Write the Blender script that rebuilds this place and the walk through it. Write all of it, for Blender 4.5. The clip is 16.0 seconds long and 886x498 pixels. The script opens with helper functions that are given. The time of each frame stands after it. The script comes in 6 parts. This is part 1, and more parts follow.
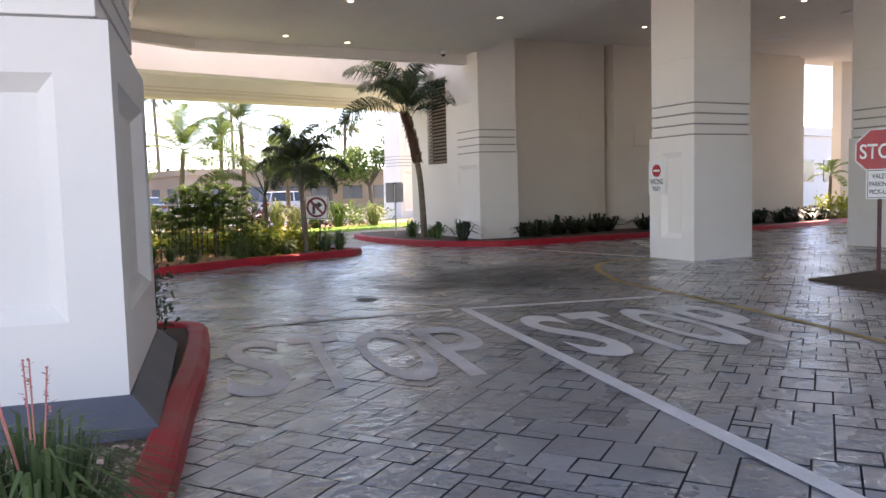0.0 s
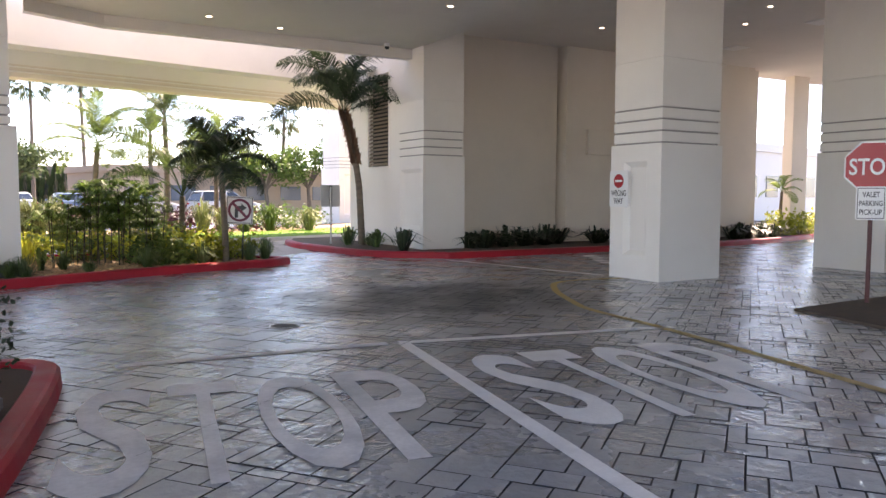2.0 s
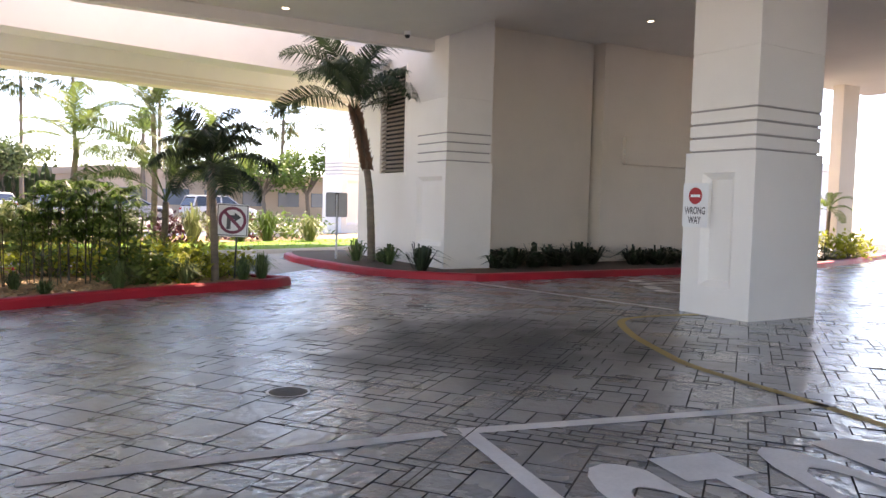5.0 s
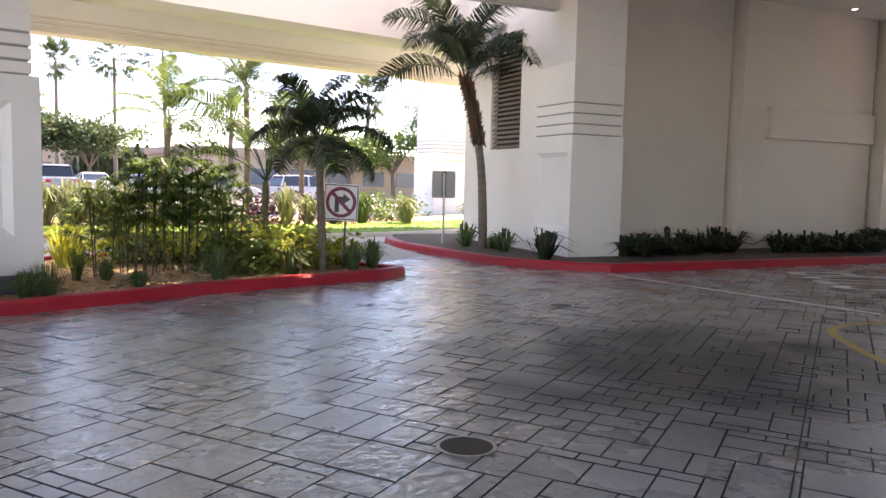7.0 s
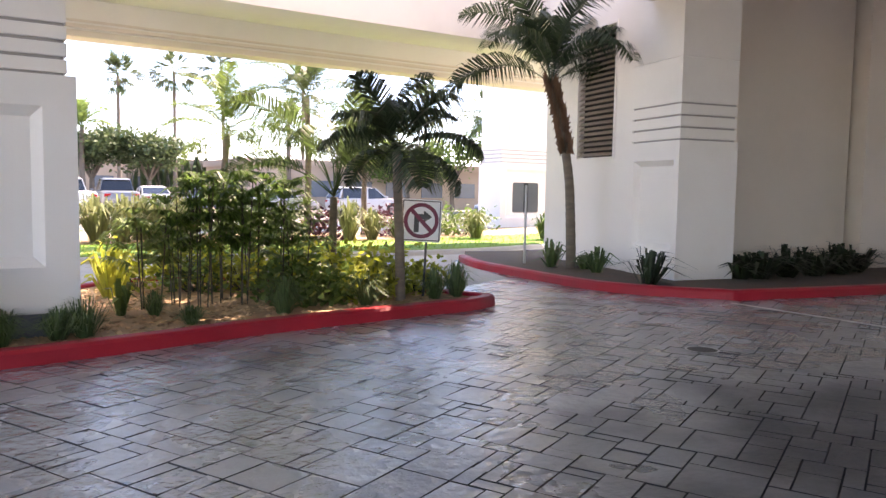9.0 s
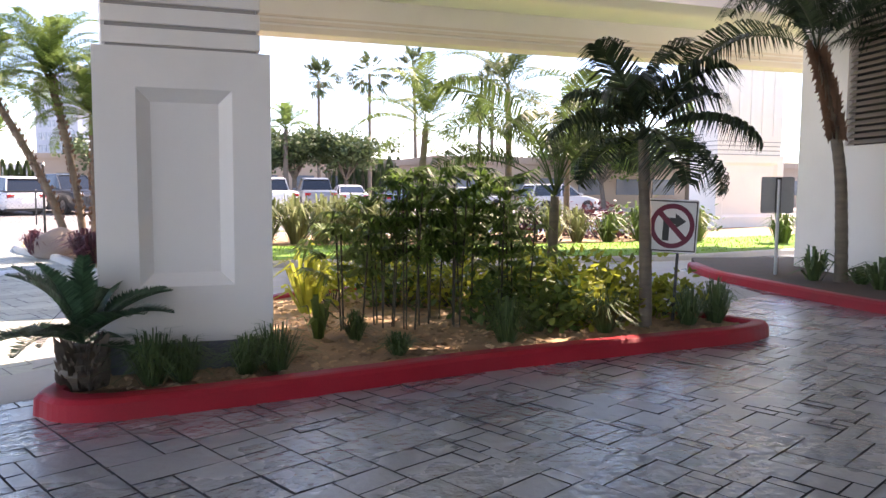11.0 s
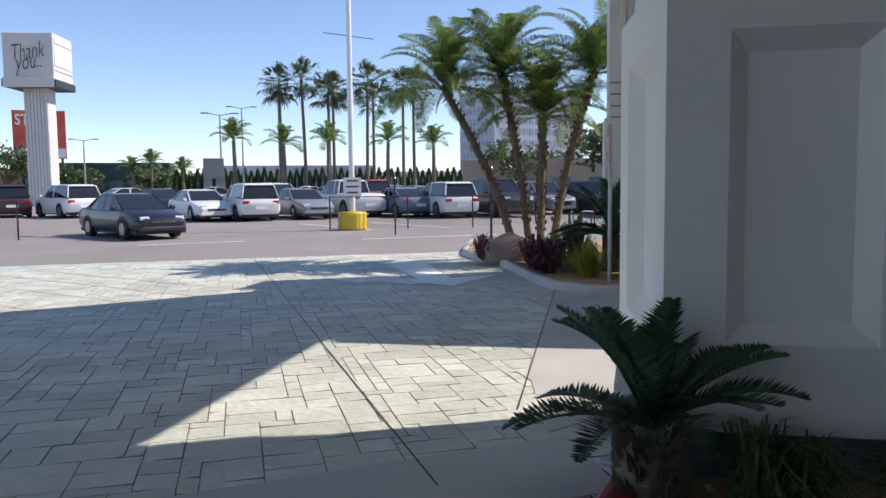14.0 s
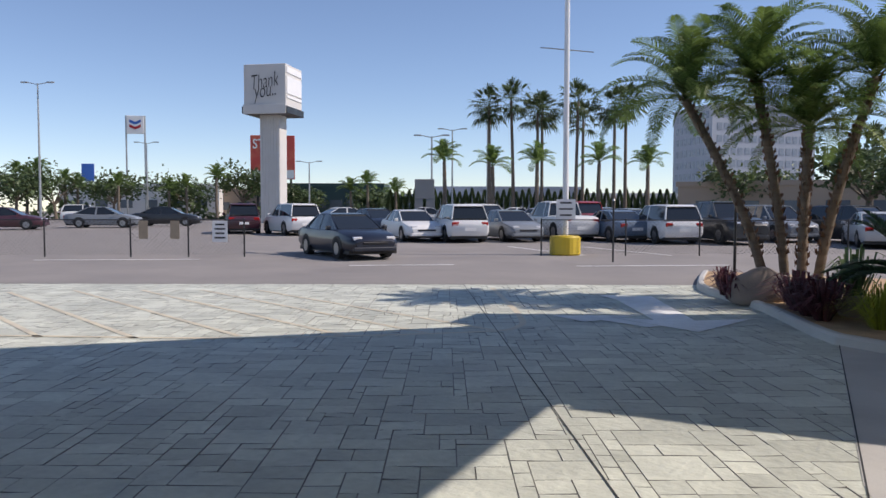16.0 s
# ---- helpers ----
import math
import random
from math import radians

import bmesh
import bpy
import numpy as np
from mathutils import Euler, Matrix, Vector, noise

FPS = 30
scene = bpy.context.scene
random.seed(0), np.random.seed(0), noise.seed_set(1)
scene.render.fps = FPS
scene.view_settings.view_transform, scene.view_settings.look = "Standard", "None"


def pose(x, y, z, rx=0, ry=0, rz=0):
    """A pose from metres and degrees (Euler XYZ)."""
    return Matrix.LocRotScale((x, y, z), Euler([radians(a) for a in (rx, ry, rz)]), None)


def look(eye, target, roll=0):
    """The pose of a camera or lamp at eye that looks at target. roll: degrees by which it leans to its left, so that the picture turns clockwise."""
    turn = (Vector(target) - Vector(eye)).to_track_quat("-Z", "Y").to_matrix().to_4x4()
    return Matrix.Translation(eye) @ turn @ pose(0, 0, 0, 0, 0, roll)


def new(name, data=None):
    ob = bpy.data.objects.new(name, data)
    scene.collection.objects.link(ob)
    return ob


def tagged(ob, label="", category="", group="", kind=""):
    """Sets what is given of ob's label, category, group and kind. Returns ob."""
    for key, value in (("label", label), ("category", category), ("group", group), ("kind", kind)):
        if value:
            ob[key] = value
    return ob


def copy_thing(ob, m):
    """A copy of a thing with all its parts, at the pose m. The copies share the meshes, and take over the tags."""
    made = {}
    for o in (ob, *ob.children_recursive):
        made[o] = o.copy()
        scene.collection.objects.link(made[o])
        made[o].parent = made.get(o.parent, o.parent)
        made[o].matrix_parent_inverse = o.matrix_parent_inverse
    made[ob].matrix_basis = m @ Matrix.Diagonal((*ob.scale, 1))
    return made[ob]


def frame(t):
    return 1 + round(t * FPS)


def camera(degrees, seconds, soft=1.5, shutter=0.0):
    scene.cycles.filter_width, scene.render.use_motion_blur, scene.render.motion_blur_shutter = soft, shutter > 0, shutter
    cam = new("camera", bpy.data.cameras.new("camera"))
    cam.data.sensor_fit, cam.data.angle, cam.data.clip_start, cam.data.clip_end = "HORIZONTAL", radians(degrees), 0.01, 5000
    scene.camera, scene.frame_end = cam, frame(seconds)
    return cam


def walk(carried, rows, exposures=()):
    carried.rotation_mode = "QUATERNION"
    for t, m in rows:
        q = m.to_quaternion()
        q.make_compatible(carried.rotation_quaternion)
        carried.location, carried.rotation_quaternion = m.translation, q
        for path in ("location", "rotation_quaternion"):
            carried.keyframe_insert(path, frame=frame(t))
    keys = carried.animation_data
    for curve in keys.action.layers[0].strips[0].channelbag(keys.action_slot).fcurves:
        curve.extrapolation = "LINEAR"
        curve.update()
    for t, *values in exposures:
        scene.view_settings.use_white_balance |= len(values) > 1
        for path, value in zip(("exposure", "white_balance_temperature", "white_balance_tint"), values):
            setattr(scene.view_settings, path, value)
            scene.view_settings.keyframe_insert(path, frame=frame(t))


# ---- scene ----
cam = camera(60.8, 16.0)
PATH = [
    (0, (3.593, -0.89, 1.465), (4.463, 0.904, 1.312), -1.5),
    (0.5, (3.742, -0.578, 1.473), (4.655, 1.193, 1.301), -1.3),
    (1, (3.931, -0.214, 1.454), (4.884, 1.535, 1.276), -1.0),
    (1.5, (4.122, 0.247, 1.47), (5.113, 1.977, 1.301), -0.5),
    (2, (4.388, 0.627, 1.49), (5.397, 2.348, 1.348), 0.2),
    (2.5, (4.503, 1.034, 1.49), (5.527, 2.748, 1.371), 0.8),
    (3, (4.627, 1.346, 1.492), (5.67, 3.049, 1.382), 1.1),
    (5.5, (5.198, 3.601, 1.539), (6.196, 5.33, 1.414), 1.8),
    (6, (5.234, 4.095, 1.531), (6.18, 5.851, 1.389), 2.1),
    (6.5, (5.198, 4.64, 1.507), (6.086, 6.424, 1.347), 1.8),
    (7, (5.199, 5.097, 1.513), (6.04, 6.903, 1.337), 1.4),
    (7.5, (5.322, 5.583, 1.532), (6.112, 7.413, 1.36), 1.1),
    (8, (5.353, 6.037, 1.545), (6.11, 7.881, 1.386), 0.9),
    (10.5, (5.382, 8.283, 1.577), (5.83, 10.226, 1.414), 0.8),
    (11, (5.301, 8.808, 1.573), (5.546, 10.786, 1.407), 0.4),
    (11.5, (5.102, 9.206, 1.575), (5.118, 11.199, 1.406), -0.0),
    (12, (4.92, 9.601, 1.553), (4.707, 11.582, 1.389), -0.3),
    (12.5, (4.696, 10.005, 1.553), (4.292, 11.957, 1.391), -0.4),
    (13, (4.423, 10.315, 1.568), (3.877, 12.232, 1.407), -0.6),
    (13.5, (4.142, 10.656, 1.562), (3.483, 12.538, 1.404), -0.6),
    (14, (3.795, 10.904, 1.558), (3.04, 12.749, 1.398), -0.6),
    (14.5, (3.533, 11.132, 1.524), (2.668, 12.928, 1.36), -0.5),
    (15, (3.136, 11.292, 1.534), (2.156, 13.028, 1.372), -0.2),
    (15.5, (2.919, 11.743, 1.562), (1.8, 13.394, 1.421), -0.0),
    (16, (2.742, 12.13, 1.6), (1.525, 13.713, 1.498), 0.1),
]
walk(cam, [(t, look(eye, target, roll)) for t, eye, target, roll in PATH], ((0, 2.2, 8500, 27), (5.5, 2.38, 8400, 28), (8, 2.45, 8300, 29), (10.5, 2.28, 8000, 29), (11.5, 1.7, 7550, 25), (12.5, 0.85, 6800, 18), (14, 0.38, 6750, 17), (15, 0.25, 6800, 17), (16, 0.0, 6850, 18)))

# ---- world, sun ----
SUN_EL, SUN_AZ = 45.0, 36.0      # height; direction towards the sun, counter-clockwise from +x
world = bpy.data.worlds.new("sky")
scene.world = world
world.use_nodes = True
wn = world.node_tree
sky = wn.nodes.new("ShaderNodeTexSky")
sky.sky_type = "NISHITA"
sky.sun_disc = False
sky.sun_elevation = radians(SUN_EL)
sky.sun_rotation = radians(90 - SUN_AZ)
sky.air_density, sky.dust_density, sky.ozone_density = 0.8, 0.05, 3.5
wn.nodes["Background"].inputs[1].default_value = 0.145
wn.links.new(sky.outputs[0], wn.nodes["Background"].inputs[0])
sun = new("sun", bpy.data.lights.new("sun", "SUN"))
sun.data.energy, sun.data.angle, sun.data.color = 4.2, radians(0.5), (1.0, 0.95, 0.87)
_d = Vector((math.cos(radians(SUN_EL)) * math.cos(radians(SUN_AZ)), math.cos(radians(SUN_EL)) * math.sin(radians(SUN_AZ)), math.sin(radians(SUN_EL))))
sun.matrix_world = look(_d * 60, (0, 0, 0))


# ---- materials ----
def material(name, colour, rough=0.7, metal=0.0, var=0.12, scale=6.0, fine=60.0, bump=0.15, per_piece=0.0, island=0.0, spec=0.5, stain=None, stain_amount=0.3, transl=0.0, stretch=(1, 1, 1), rough_var=0.1):
    m = bpy.data.materials.new(name)
    m.use_nodes = True
    n, l = m.node_tree.nodes, m.node_tree.links
    bs = n["Principled BSDF"]
    bs.inputs["Metallic"].default_value = metal
    bs.inputs["Specular IOR Level"].default_value = spec
    tc = n.new("ShaderNodeTexCoord")
    geo = n.new("ShaderNodeNewGeometry")
    mp = n.new("ShaderNodeMapping")
    mp.inputs["Scale"].default_value = stretch
    l.new(geo.outputs["Position"], mp.inputs[0])
    n1, n2 = n.new("ShaderNodeTexNoise"), n.new("ShaderNodeTexNoise")
    n1.inputs["Scale"].default_value, n1.inputs["Detail"].default_value = scale * 0.2, 6
    n2.inputs["Scale"].default_value, n2.inputs["Detail"].default_value = fine, 4
    for q in (n1, n2):
        l.new(mp.outputs[0], q.inputs["Vector"])
    mix = n.new("ShaderNodeMath")
    mix.operation = "MULTIPLY_ADD"
    mix.inputs[1].default_value = 0.65
    l.new(n1.outputs[0], mix.inputs[0])
    half = n.new("ShaderNodeMath")
    half.operation = "MULTIPLY"
    half.inputs[1].default_value = 0.35
    l.new(n2.outputs[0], half.inputs[0])
    l.new(half.outputs[0], mix.inputs[2])
    ramp = n.new("ShaderNodeMapRange")
    ramp.inputs["From Min"].default_value, ramp.inputs["From Max"].default_value = 0.3, 0.7
    ramp.inputs["To Min"].default_value, ramp.inputs["To Max"].default_value = 1 - var, 1 + var
    l.new(mix.outputs[0], ramp.inputs[0])
    val = ramp.outputs[0]
    for amount, src in ((per_piece, "obj"), (island, "isl")):
        if amount:
            if src == "obj":
                s = n.new("ShaderNodeObjectInfo").outputs["Random"]
            else:
                s = geo.outputs["Random Per Island"]
            r = n.new("ShaderNodeMapRange")
            r.inputs["To Min"].default_value, r.inputs["To Max"].default_value = 1 - amount, 1 + amount
            l.new(s, r.inputs[0])
            mu = n.new("ShaderNodeMath")
            mu.operation = "MULTIPLY"
            l.new(val, mu.inputs[0])
            l.new(r.outputs[0], mu.inputs[1])
            val = mu.outputs[0]
    vm = n.new("ShaderNodeVectorMath")
    vm.operation = "SCALE"
    vm.inputs[0].default_value = colour[:3]
    l.new(val, vm.inputs["Scale"])
    col = vm.outputs[0]
    if stain:
        n3 = n.new("ShaderNodeTexNoise")
        n3.inputs["Scale"].default_value, n3.inputs["Detail"].default_value = 0.55, 8
        n3.inputs["Roughness"].default_value = 0.65
        l.new(geo.outputs["Position"], n3.inputs["Vector"])
        r3 = n.new("ShaderNodeMapRange")
        r3.inputs["From Min"].default_value, r3.inputs["From Max"].default_value = 0.48, 0.72
        r3.inputs["To Max"].default_value = stain_amount
        l.new(n3.outputs[0], r3.inputs[0])
        mx = n.new("ShaderNodeMix")
        mx.data_type = "RGBA"
        l.new(r3.outputs[0], mx.inputs["Factor"])
        l.new(col, mx.inputs["A"])
        mx.inputs["B"].default_value = (*stain, 1)
        col = mx.outputs["Result"]
    l.new(col, bs.inputs["Base Color"])
    rr = n.new("ShaderNodeMapRange")
    rr.inputs["From Min"].default_value, rr.inputs["From Max"].default_value = 0.3, 0.7
    rr.inputs["To Min"].default_value, rr.inputs["To Max"].default_value = max(0.02, rough - rough_var), min(1, rough + rough_var)
    l.new(n1.outputs[0], rr.inputs[0])
    l.new(rr.outputs[0], bs.inputs["Roughness"])
    if bump:
        b = n.new("ShaderNodeBump")
        b.inputs["Strength"].default_value = bump
        b.inputs["Distance"].default_value = 0.01
        l.new(mix.outputs[0], b.inputs["Height"])
        l.new(b.outputs[0], bs.inputs["Normal"])
    if transl:
        tr = n.new("ShaderNodeBsdfTranslucent")
        l.new(col, tr.inputs[0])
        ms = n.new("ShaderNodeMixShader")
        ms.inputs[0].default_value = transl
        l.new(bs.outputs[0], ms.inputs[1])
        l.new(tr.outputs[0], ms.inputs[2])
        l.new(ms.outputs[0], n["Material Output"].inputs[0])
    return m


M = {}
M["stucco"] = material("stucco", (0.80, 0.77, 0.72), 0.85, var=0.05, scale=3, fine=180, bump=0.25, stain=(0.55, 0.52, 0.47), stain_amount=0.18)
M["stucco_warm"] = material("stucco_warm", (0.72, 0.65, 0.56), 0.85, var=0.05, scale=3, fine=180, bump=0.25, stain=(0.48, 0.44, 0.38), stain_amount=0.18)
M["soffit"] = material("soffit", (0.74, 0.70, 0.65), 0.85, var=0.04, scale=2, fine=120, bump=0.1, stain=(0.5, 0.47, 0.43), stain_amount=0.2)
M["groove"] = material("groove", (0.33, 0.31, 0.29), 0.9, var=0.1)
M["plinth"] = material("plinth", (0.09, 0.10, 0.125), 0.55, var=0.15, scale=8, stain=(0.2, 0.2, 0.2), stain_amount=0.3)
M["red_kerb"] = material("red_kerb", (0.40, 0.016, 0.028), 0.5, var=0.2, scale=12, fine=90, bump=0.3, spec=0.3, stain=(0.2, 0.03, 0.035), stain_amount=0.5)
M["concrete"] = material("concrete", (0.48, 0.47, 0.44), 0.75, var=0.14, scale=5, fine=120, bump=0.25, stain=(0.25, 0.24, 0.22), stain_amount=0.4)
M["asphalt"] = material("asphalt", (0.26, 0.238, 0.222), 0.85, var=0.15, scale=2, fine=160, bump=0.35, stain=(0.2, 0.185, 0.175), stain_amount=0.5)
M["grout_pale"] = material("grout_pale", (0.3, 0.295, 0.28), 0.8, var=0.25)
M["grout"] = material("grout", (0.035, 0.037, 0.04), 0.9, var=0.2)
M["soil"] = material("soil", (0.10, 0.07, 0.05), 0.95, var=0.3, scale=15, fine=70, bump=0.8)
M["mulch"] = material("mulch", (0.45, 0.30, 0.17), 0.95, var=0.35, scale=15, fine=60, bump=0.9, island=0.45)
M["gravel"] = material("gravel", (0.36, 0.27, 0.21), 0.85, var=0.25, scale=15, island=0.5)
M["lawn"] = material("lawn", (0.16, 0.30, 0.035), 0.9, var=0.25, scale=6, fine=50, bump=0.6)
M["white_line"] = material("white_line", (0.82, 0.82, 0.8), 0.6, var=0.12, scale=20, fine=40, stain=(0.3, 0.31, 0.31), stain_amount=0.4)
M["worn_line"] = material("worn_line", (0.72, 0.72, 0.71), 0.5, var=0.2, scale=20, fine=30, stain=(0.24, 0.25, 0.25), stain_amount=0.75)
M["yellow_line"] = material("yellow_line", (0.45, 0.33, 0.12), 0.6, var=0.15, scale=20, fine=40, stain=(0.25, 0.2, 0.12), stain_amount=0.8)
M["pale_line"] = material("pale_line", (0.62, 0.56, 0.42), 0.6, var=0.15, scale=20, fine=40, stain=(0.4, 0.37, 0.3), stain_amount=0.8)


# ---- building helpers ----
def link(name, bm, mat, parent=None, smooth=False):
    me = bpy.data.meshes.new(name)
    bmesh.ops.recalc_face_normals(bm, faces=bm.faces)
    bm.to_mesh(me)
    bm.free()
    if smooth:
        me.polygons.foreach_set("use_smooth", [True] * len(me.polygons))
    me.materials.append(M[mat] if isinstance(mat, str) else mat)
    ob = new(name, me)
    if parent is not None:
        ob.parent = parent
    return ob


def part(name, bm, mat, parent, label="", smooth=False):
    ob = link(name, bm, mat, parent, smooth)
    if label:
        ob["label"] = label
    return ob


def thing(name, m, label, category, group=""):
    ob = new(name)
    ob.empty_display_size = 0.1
    ob.matrix_world = m
    return tagged(ob, label, category, group)


def setting(name, bm, mat, label="", category=""):
    return tagged(link(name, bm, mat), label or name.replace("_", " "), category or name.split("_")[0], kind="structure")


def box(bm, x0, y0, z0, x1, y1, z1, bevel=0.0, m=None):
    t = bmesh.ops.create_cube(bm, size=1)
    vs = t["verts"]
    for v in vs:
        v.co = Vector(((x0 + x1) / 2 + v.co.x * (x1 - x0), (y0 + y1) / 2 + v.co.y * (y1 - y0), (z0 + z1) / 2 + v.co.z * (z1 - z0)))
    if bevel:
        es = list({e for v in vs for e in v.link_edges})
        r = bmesh.ops.bevel(bm, geom=es, offset=bevel, segments=2, profile=0.5, affect="EDGES")
        vs = r["verts"] if m else vs
    if m:
        bmesh.ops.transform(bm, matrix=m, verts=[v for v in vs if v.is_valid])
    return bm


def cyl(bm, p, q, r0, r1=None, seg=12, caps=True):
    p, q = Vector(p), Vector(q)
    d = q - p
    t = bmesh.ops.create_cone(bm, cap_ends=caps, segments=seg, radius1=r0, radius2=r0 if r1 is None else r1, depth=d.length)
    bmesh.ops.transform(bm, matrix=Matrix.Translation((p + q) / 2) @ d.to_track_quat("Z", "Y").to_matrix().to_4x4(), verts=t["verts"])
    return bm


def B():
    return bmesh.new()


def prism(bm, pts, z0, z1):
    """A flat polygon drawn up from z0 to z1."""
    lo = [bm.verts.new((x, y, z0)) for x, y in pts]
    hi = [bm.verts.new((x, y, z1)) for x, y in pts]
    bm.faces.new(hi)
    bm.faces.new(lo[::-1])
    for i in range(len(pts)):
        j = (i + 1) % len(pts)
        bm.faces.new((lo[i], lo[j], hi[j], hi[i]))
    return bm


def smooth_line(pts, n=6, closed=False):
    out, k = [], len(pts)
    for i in range(k if closed else k - 1):
        p = [Vector(pts[(i + j) % k] if closed else pts[min(max(i + j, 0), k - 1)]).to_2d() for j in (-1, 0, 1, 2)]
        for s in range(n):
            t = s / n
            out.append(0.5 * (2 * p[1] + (p[2] - p[0]) * t + (2 * p[0] - 5 * p[1] + 4 * p[2] - p[3]) * t * t + (3 * p[1] - p[0] - 3 * p[2] + p[3]) * t ** 3))
    if not closed:
        out.append(Vector(pts[-1]).to_2d())
    return out


def offset(line, d, closed=False):
    out, k = [], len(line)
    for i in range(k):
        a = line[(i - 1) % k] if closed or i else line[0]
        b = line[(i + 1) % k] if closed or i < k - 1 else line[-1]
        t = (b - a).normalized()
        out.append(line[i] + Vector((-t.y, t.x)) * d)
    return out


def ribbon(bm, line, width, z, closed=False, zf=None):
    a, b = offset(line, width / 2, closed), offset(line, -width / 2, closed)
    h = zf or (lambda p: z)
    va = [bm.verts.new((p.x, p.y, h(p))) for p in a]
    vb = [bm.verts.new((p.x, p.y, h(p))) for p in b]
    k = len(line)
    for i in range(k if closed else k - 1):
        j = (i + 1) % k
        bm.faces.new((va[i], va[j], vb[j], vb[i]))
    return bm


def kerb_mesh(bm, line, width, z1, closed=False, z0=-0.05):
    """A kerb: the line is its outer foot, the body lies to the line's left."""
    prof = [(0, z0), (0.012, z1 - 0.035), (0.04, z1 - 0.006), (0.065, z1), (width - 0.02, z1), (width, z1 - 0.02), (width, z0)]
    rings = []
    for d, z in prof:
        rings.append([bm.verts.new((p.x, p.y, z)) for p in offset(line, d, closed)])
    k = len(line)
    for r, s in zip(rings, rings[1:]):
        for i in range(k if closed else k - 1):
            j = (i + 1) % k
            bm.faces.new((r[i], r[j], s[j], s[i]))
    return bm


# ---- ground ----
E1, E2 = Vector((0.795, 0.606)), Vector((-0.606, 0.795))      # along and across the joints of the paving
EDGE = Vector((-10.94, 22.2))


def rise(x, y):
    s = (Vector((x, y)) - EDGE).dot(E2)
    return 0.012 * min(max(s - 4, 0), 34)


def lot_mesh(bm, s0, s1, a0, a1, z, ns=24):
    rows = []
    for i in range(ns + 1):
        s = s0 + (s1 - s0) * i / ns
        row = []
        for a in (a0, a1):
            p = EDGE + E2 * s + E1 * a
            row.append(bm.verts.new((p.x, p.y, z + rise(p.x, p.y))))
        rows.append(row)
    for r, s in zip(rows, rows[1:]):
        bm.faces.new((r[0], r[1], s[1], s[0]))
    return bm


bm = B()
g = 900
q = [bm.verts.new((x, y, -0.1)) for x, y in ((-g, -g), (g, -g), (g, g), (-g, g))]
bm.faces.new(q)
setting("ground", bm, "asphalt", "grey ground reaching the horizon", "ground")
setting("road", lot_mesh(B(), 0.0, 120, -120, 150, 0.0, 40), "asphalt", "sunlit grey asphalt car park beyond the driveway", "car park")
bm = B()
prism(bm, [tuple(EDGE + E1 * a + E2 * s) for a, s in ((-12, -45), (48, -45), (48, 0), (-12, 0))], -0.2, -0.012)
setting("pavement", bm, "grout", "dark joints of the stamped concrete driveway", "driveway")

# Pale ground added around the drive to bounce sunlight under the canopy.
for k, pts in enumerate((((-60, -45), (-12, -45), (-12, 0), (-60, 0)), ((-12, -45), (-6, -45), (-6, -14), (-12, -14)))):
    setting("apron_%d" % (k + 1), prism(B(), [tuple(EDGE + E1 * a + E2 * c) for a, c in pts], -0.1, -0.006), "concrete", "sunlit pale concrete apron beside the driveway", "pavement")
setting("apron_3", prism(B(), [(-9, -45), (25, -45), (25, -2.7), (-9, -2.7)], -0.1, -0.004), "concrete", "pale concrete apron behind the canopy", "pavement")

# ---- walls, soffits, pillars ----
def panel_block(bm, w, d, z0, z1, panels, m0=0.3, pb=0.45, pt=0.3, bev=0.1, deep=0.09):
    """An upright block, centred, with a bevelled recess in the sides named in panels (S, E, N, W)."""
    c = [(-w / 2, -d / 2), (w / 2, -d / 2), (w / 2, d / 2), (-w / 2, d / 2)]
    for i, side in enumerate("SENW"):
        a, b = Vector(c[i]), Vector(c[(i + 1) % 4])
        L = (b - a).length
        u = (b - a) / L
        nrm = Vector((u.y, -u.x))

        def P(s, z, dp=0.0):
            q = a + u * s - nrm * dp
            return bm.verts.new((q.x, q.y, z))
        out = [P(0, z0), P(L, z0), P(L, z1), P(0, z1)]
        if side in panels:
            mid = [P(m0, z0 + pb), P(L - m0, z0 + pb), P(L - m0, z1 - pt), P(m0, z1 - pt)]
            inn = [P(m0 + bev, z0 + pb + bev, deep), P(L - m0 - bev, z0 + pb + bev, deep), P(L - m0 - bev, z1 - pt - bev, deep), P(m0 + bev, z1 - pt - bev, deep)]
            for k in range(4):
                j = (k + 1) % 4
                bm.faces.new((out[k], out[j], mid[j], mid[k]))
                bm.faces.new((mid[k], mid[j], inn[j], inn[k]))
            bm.faces.new(inn)
        else:
            bm.faces.new(out)
    bm.faces.new([bm.verts.new((x, y, z1)) for x, y in c])
    bmesh.ops.remove_doubles(bm, verts=bm.verts, dist=1e-4)
    return bm


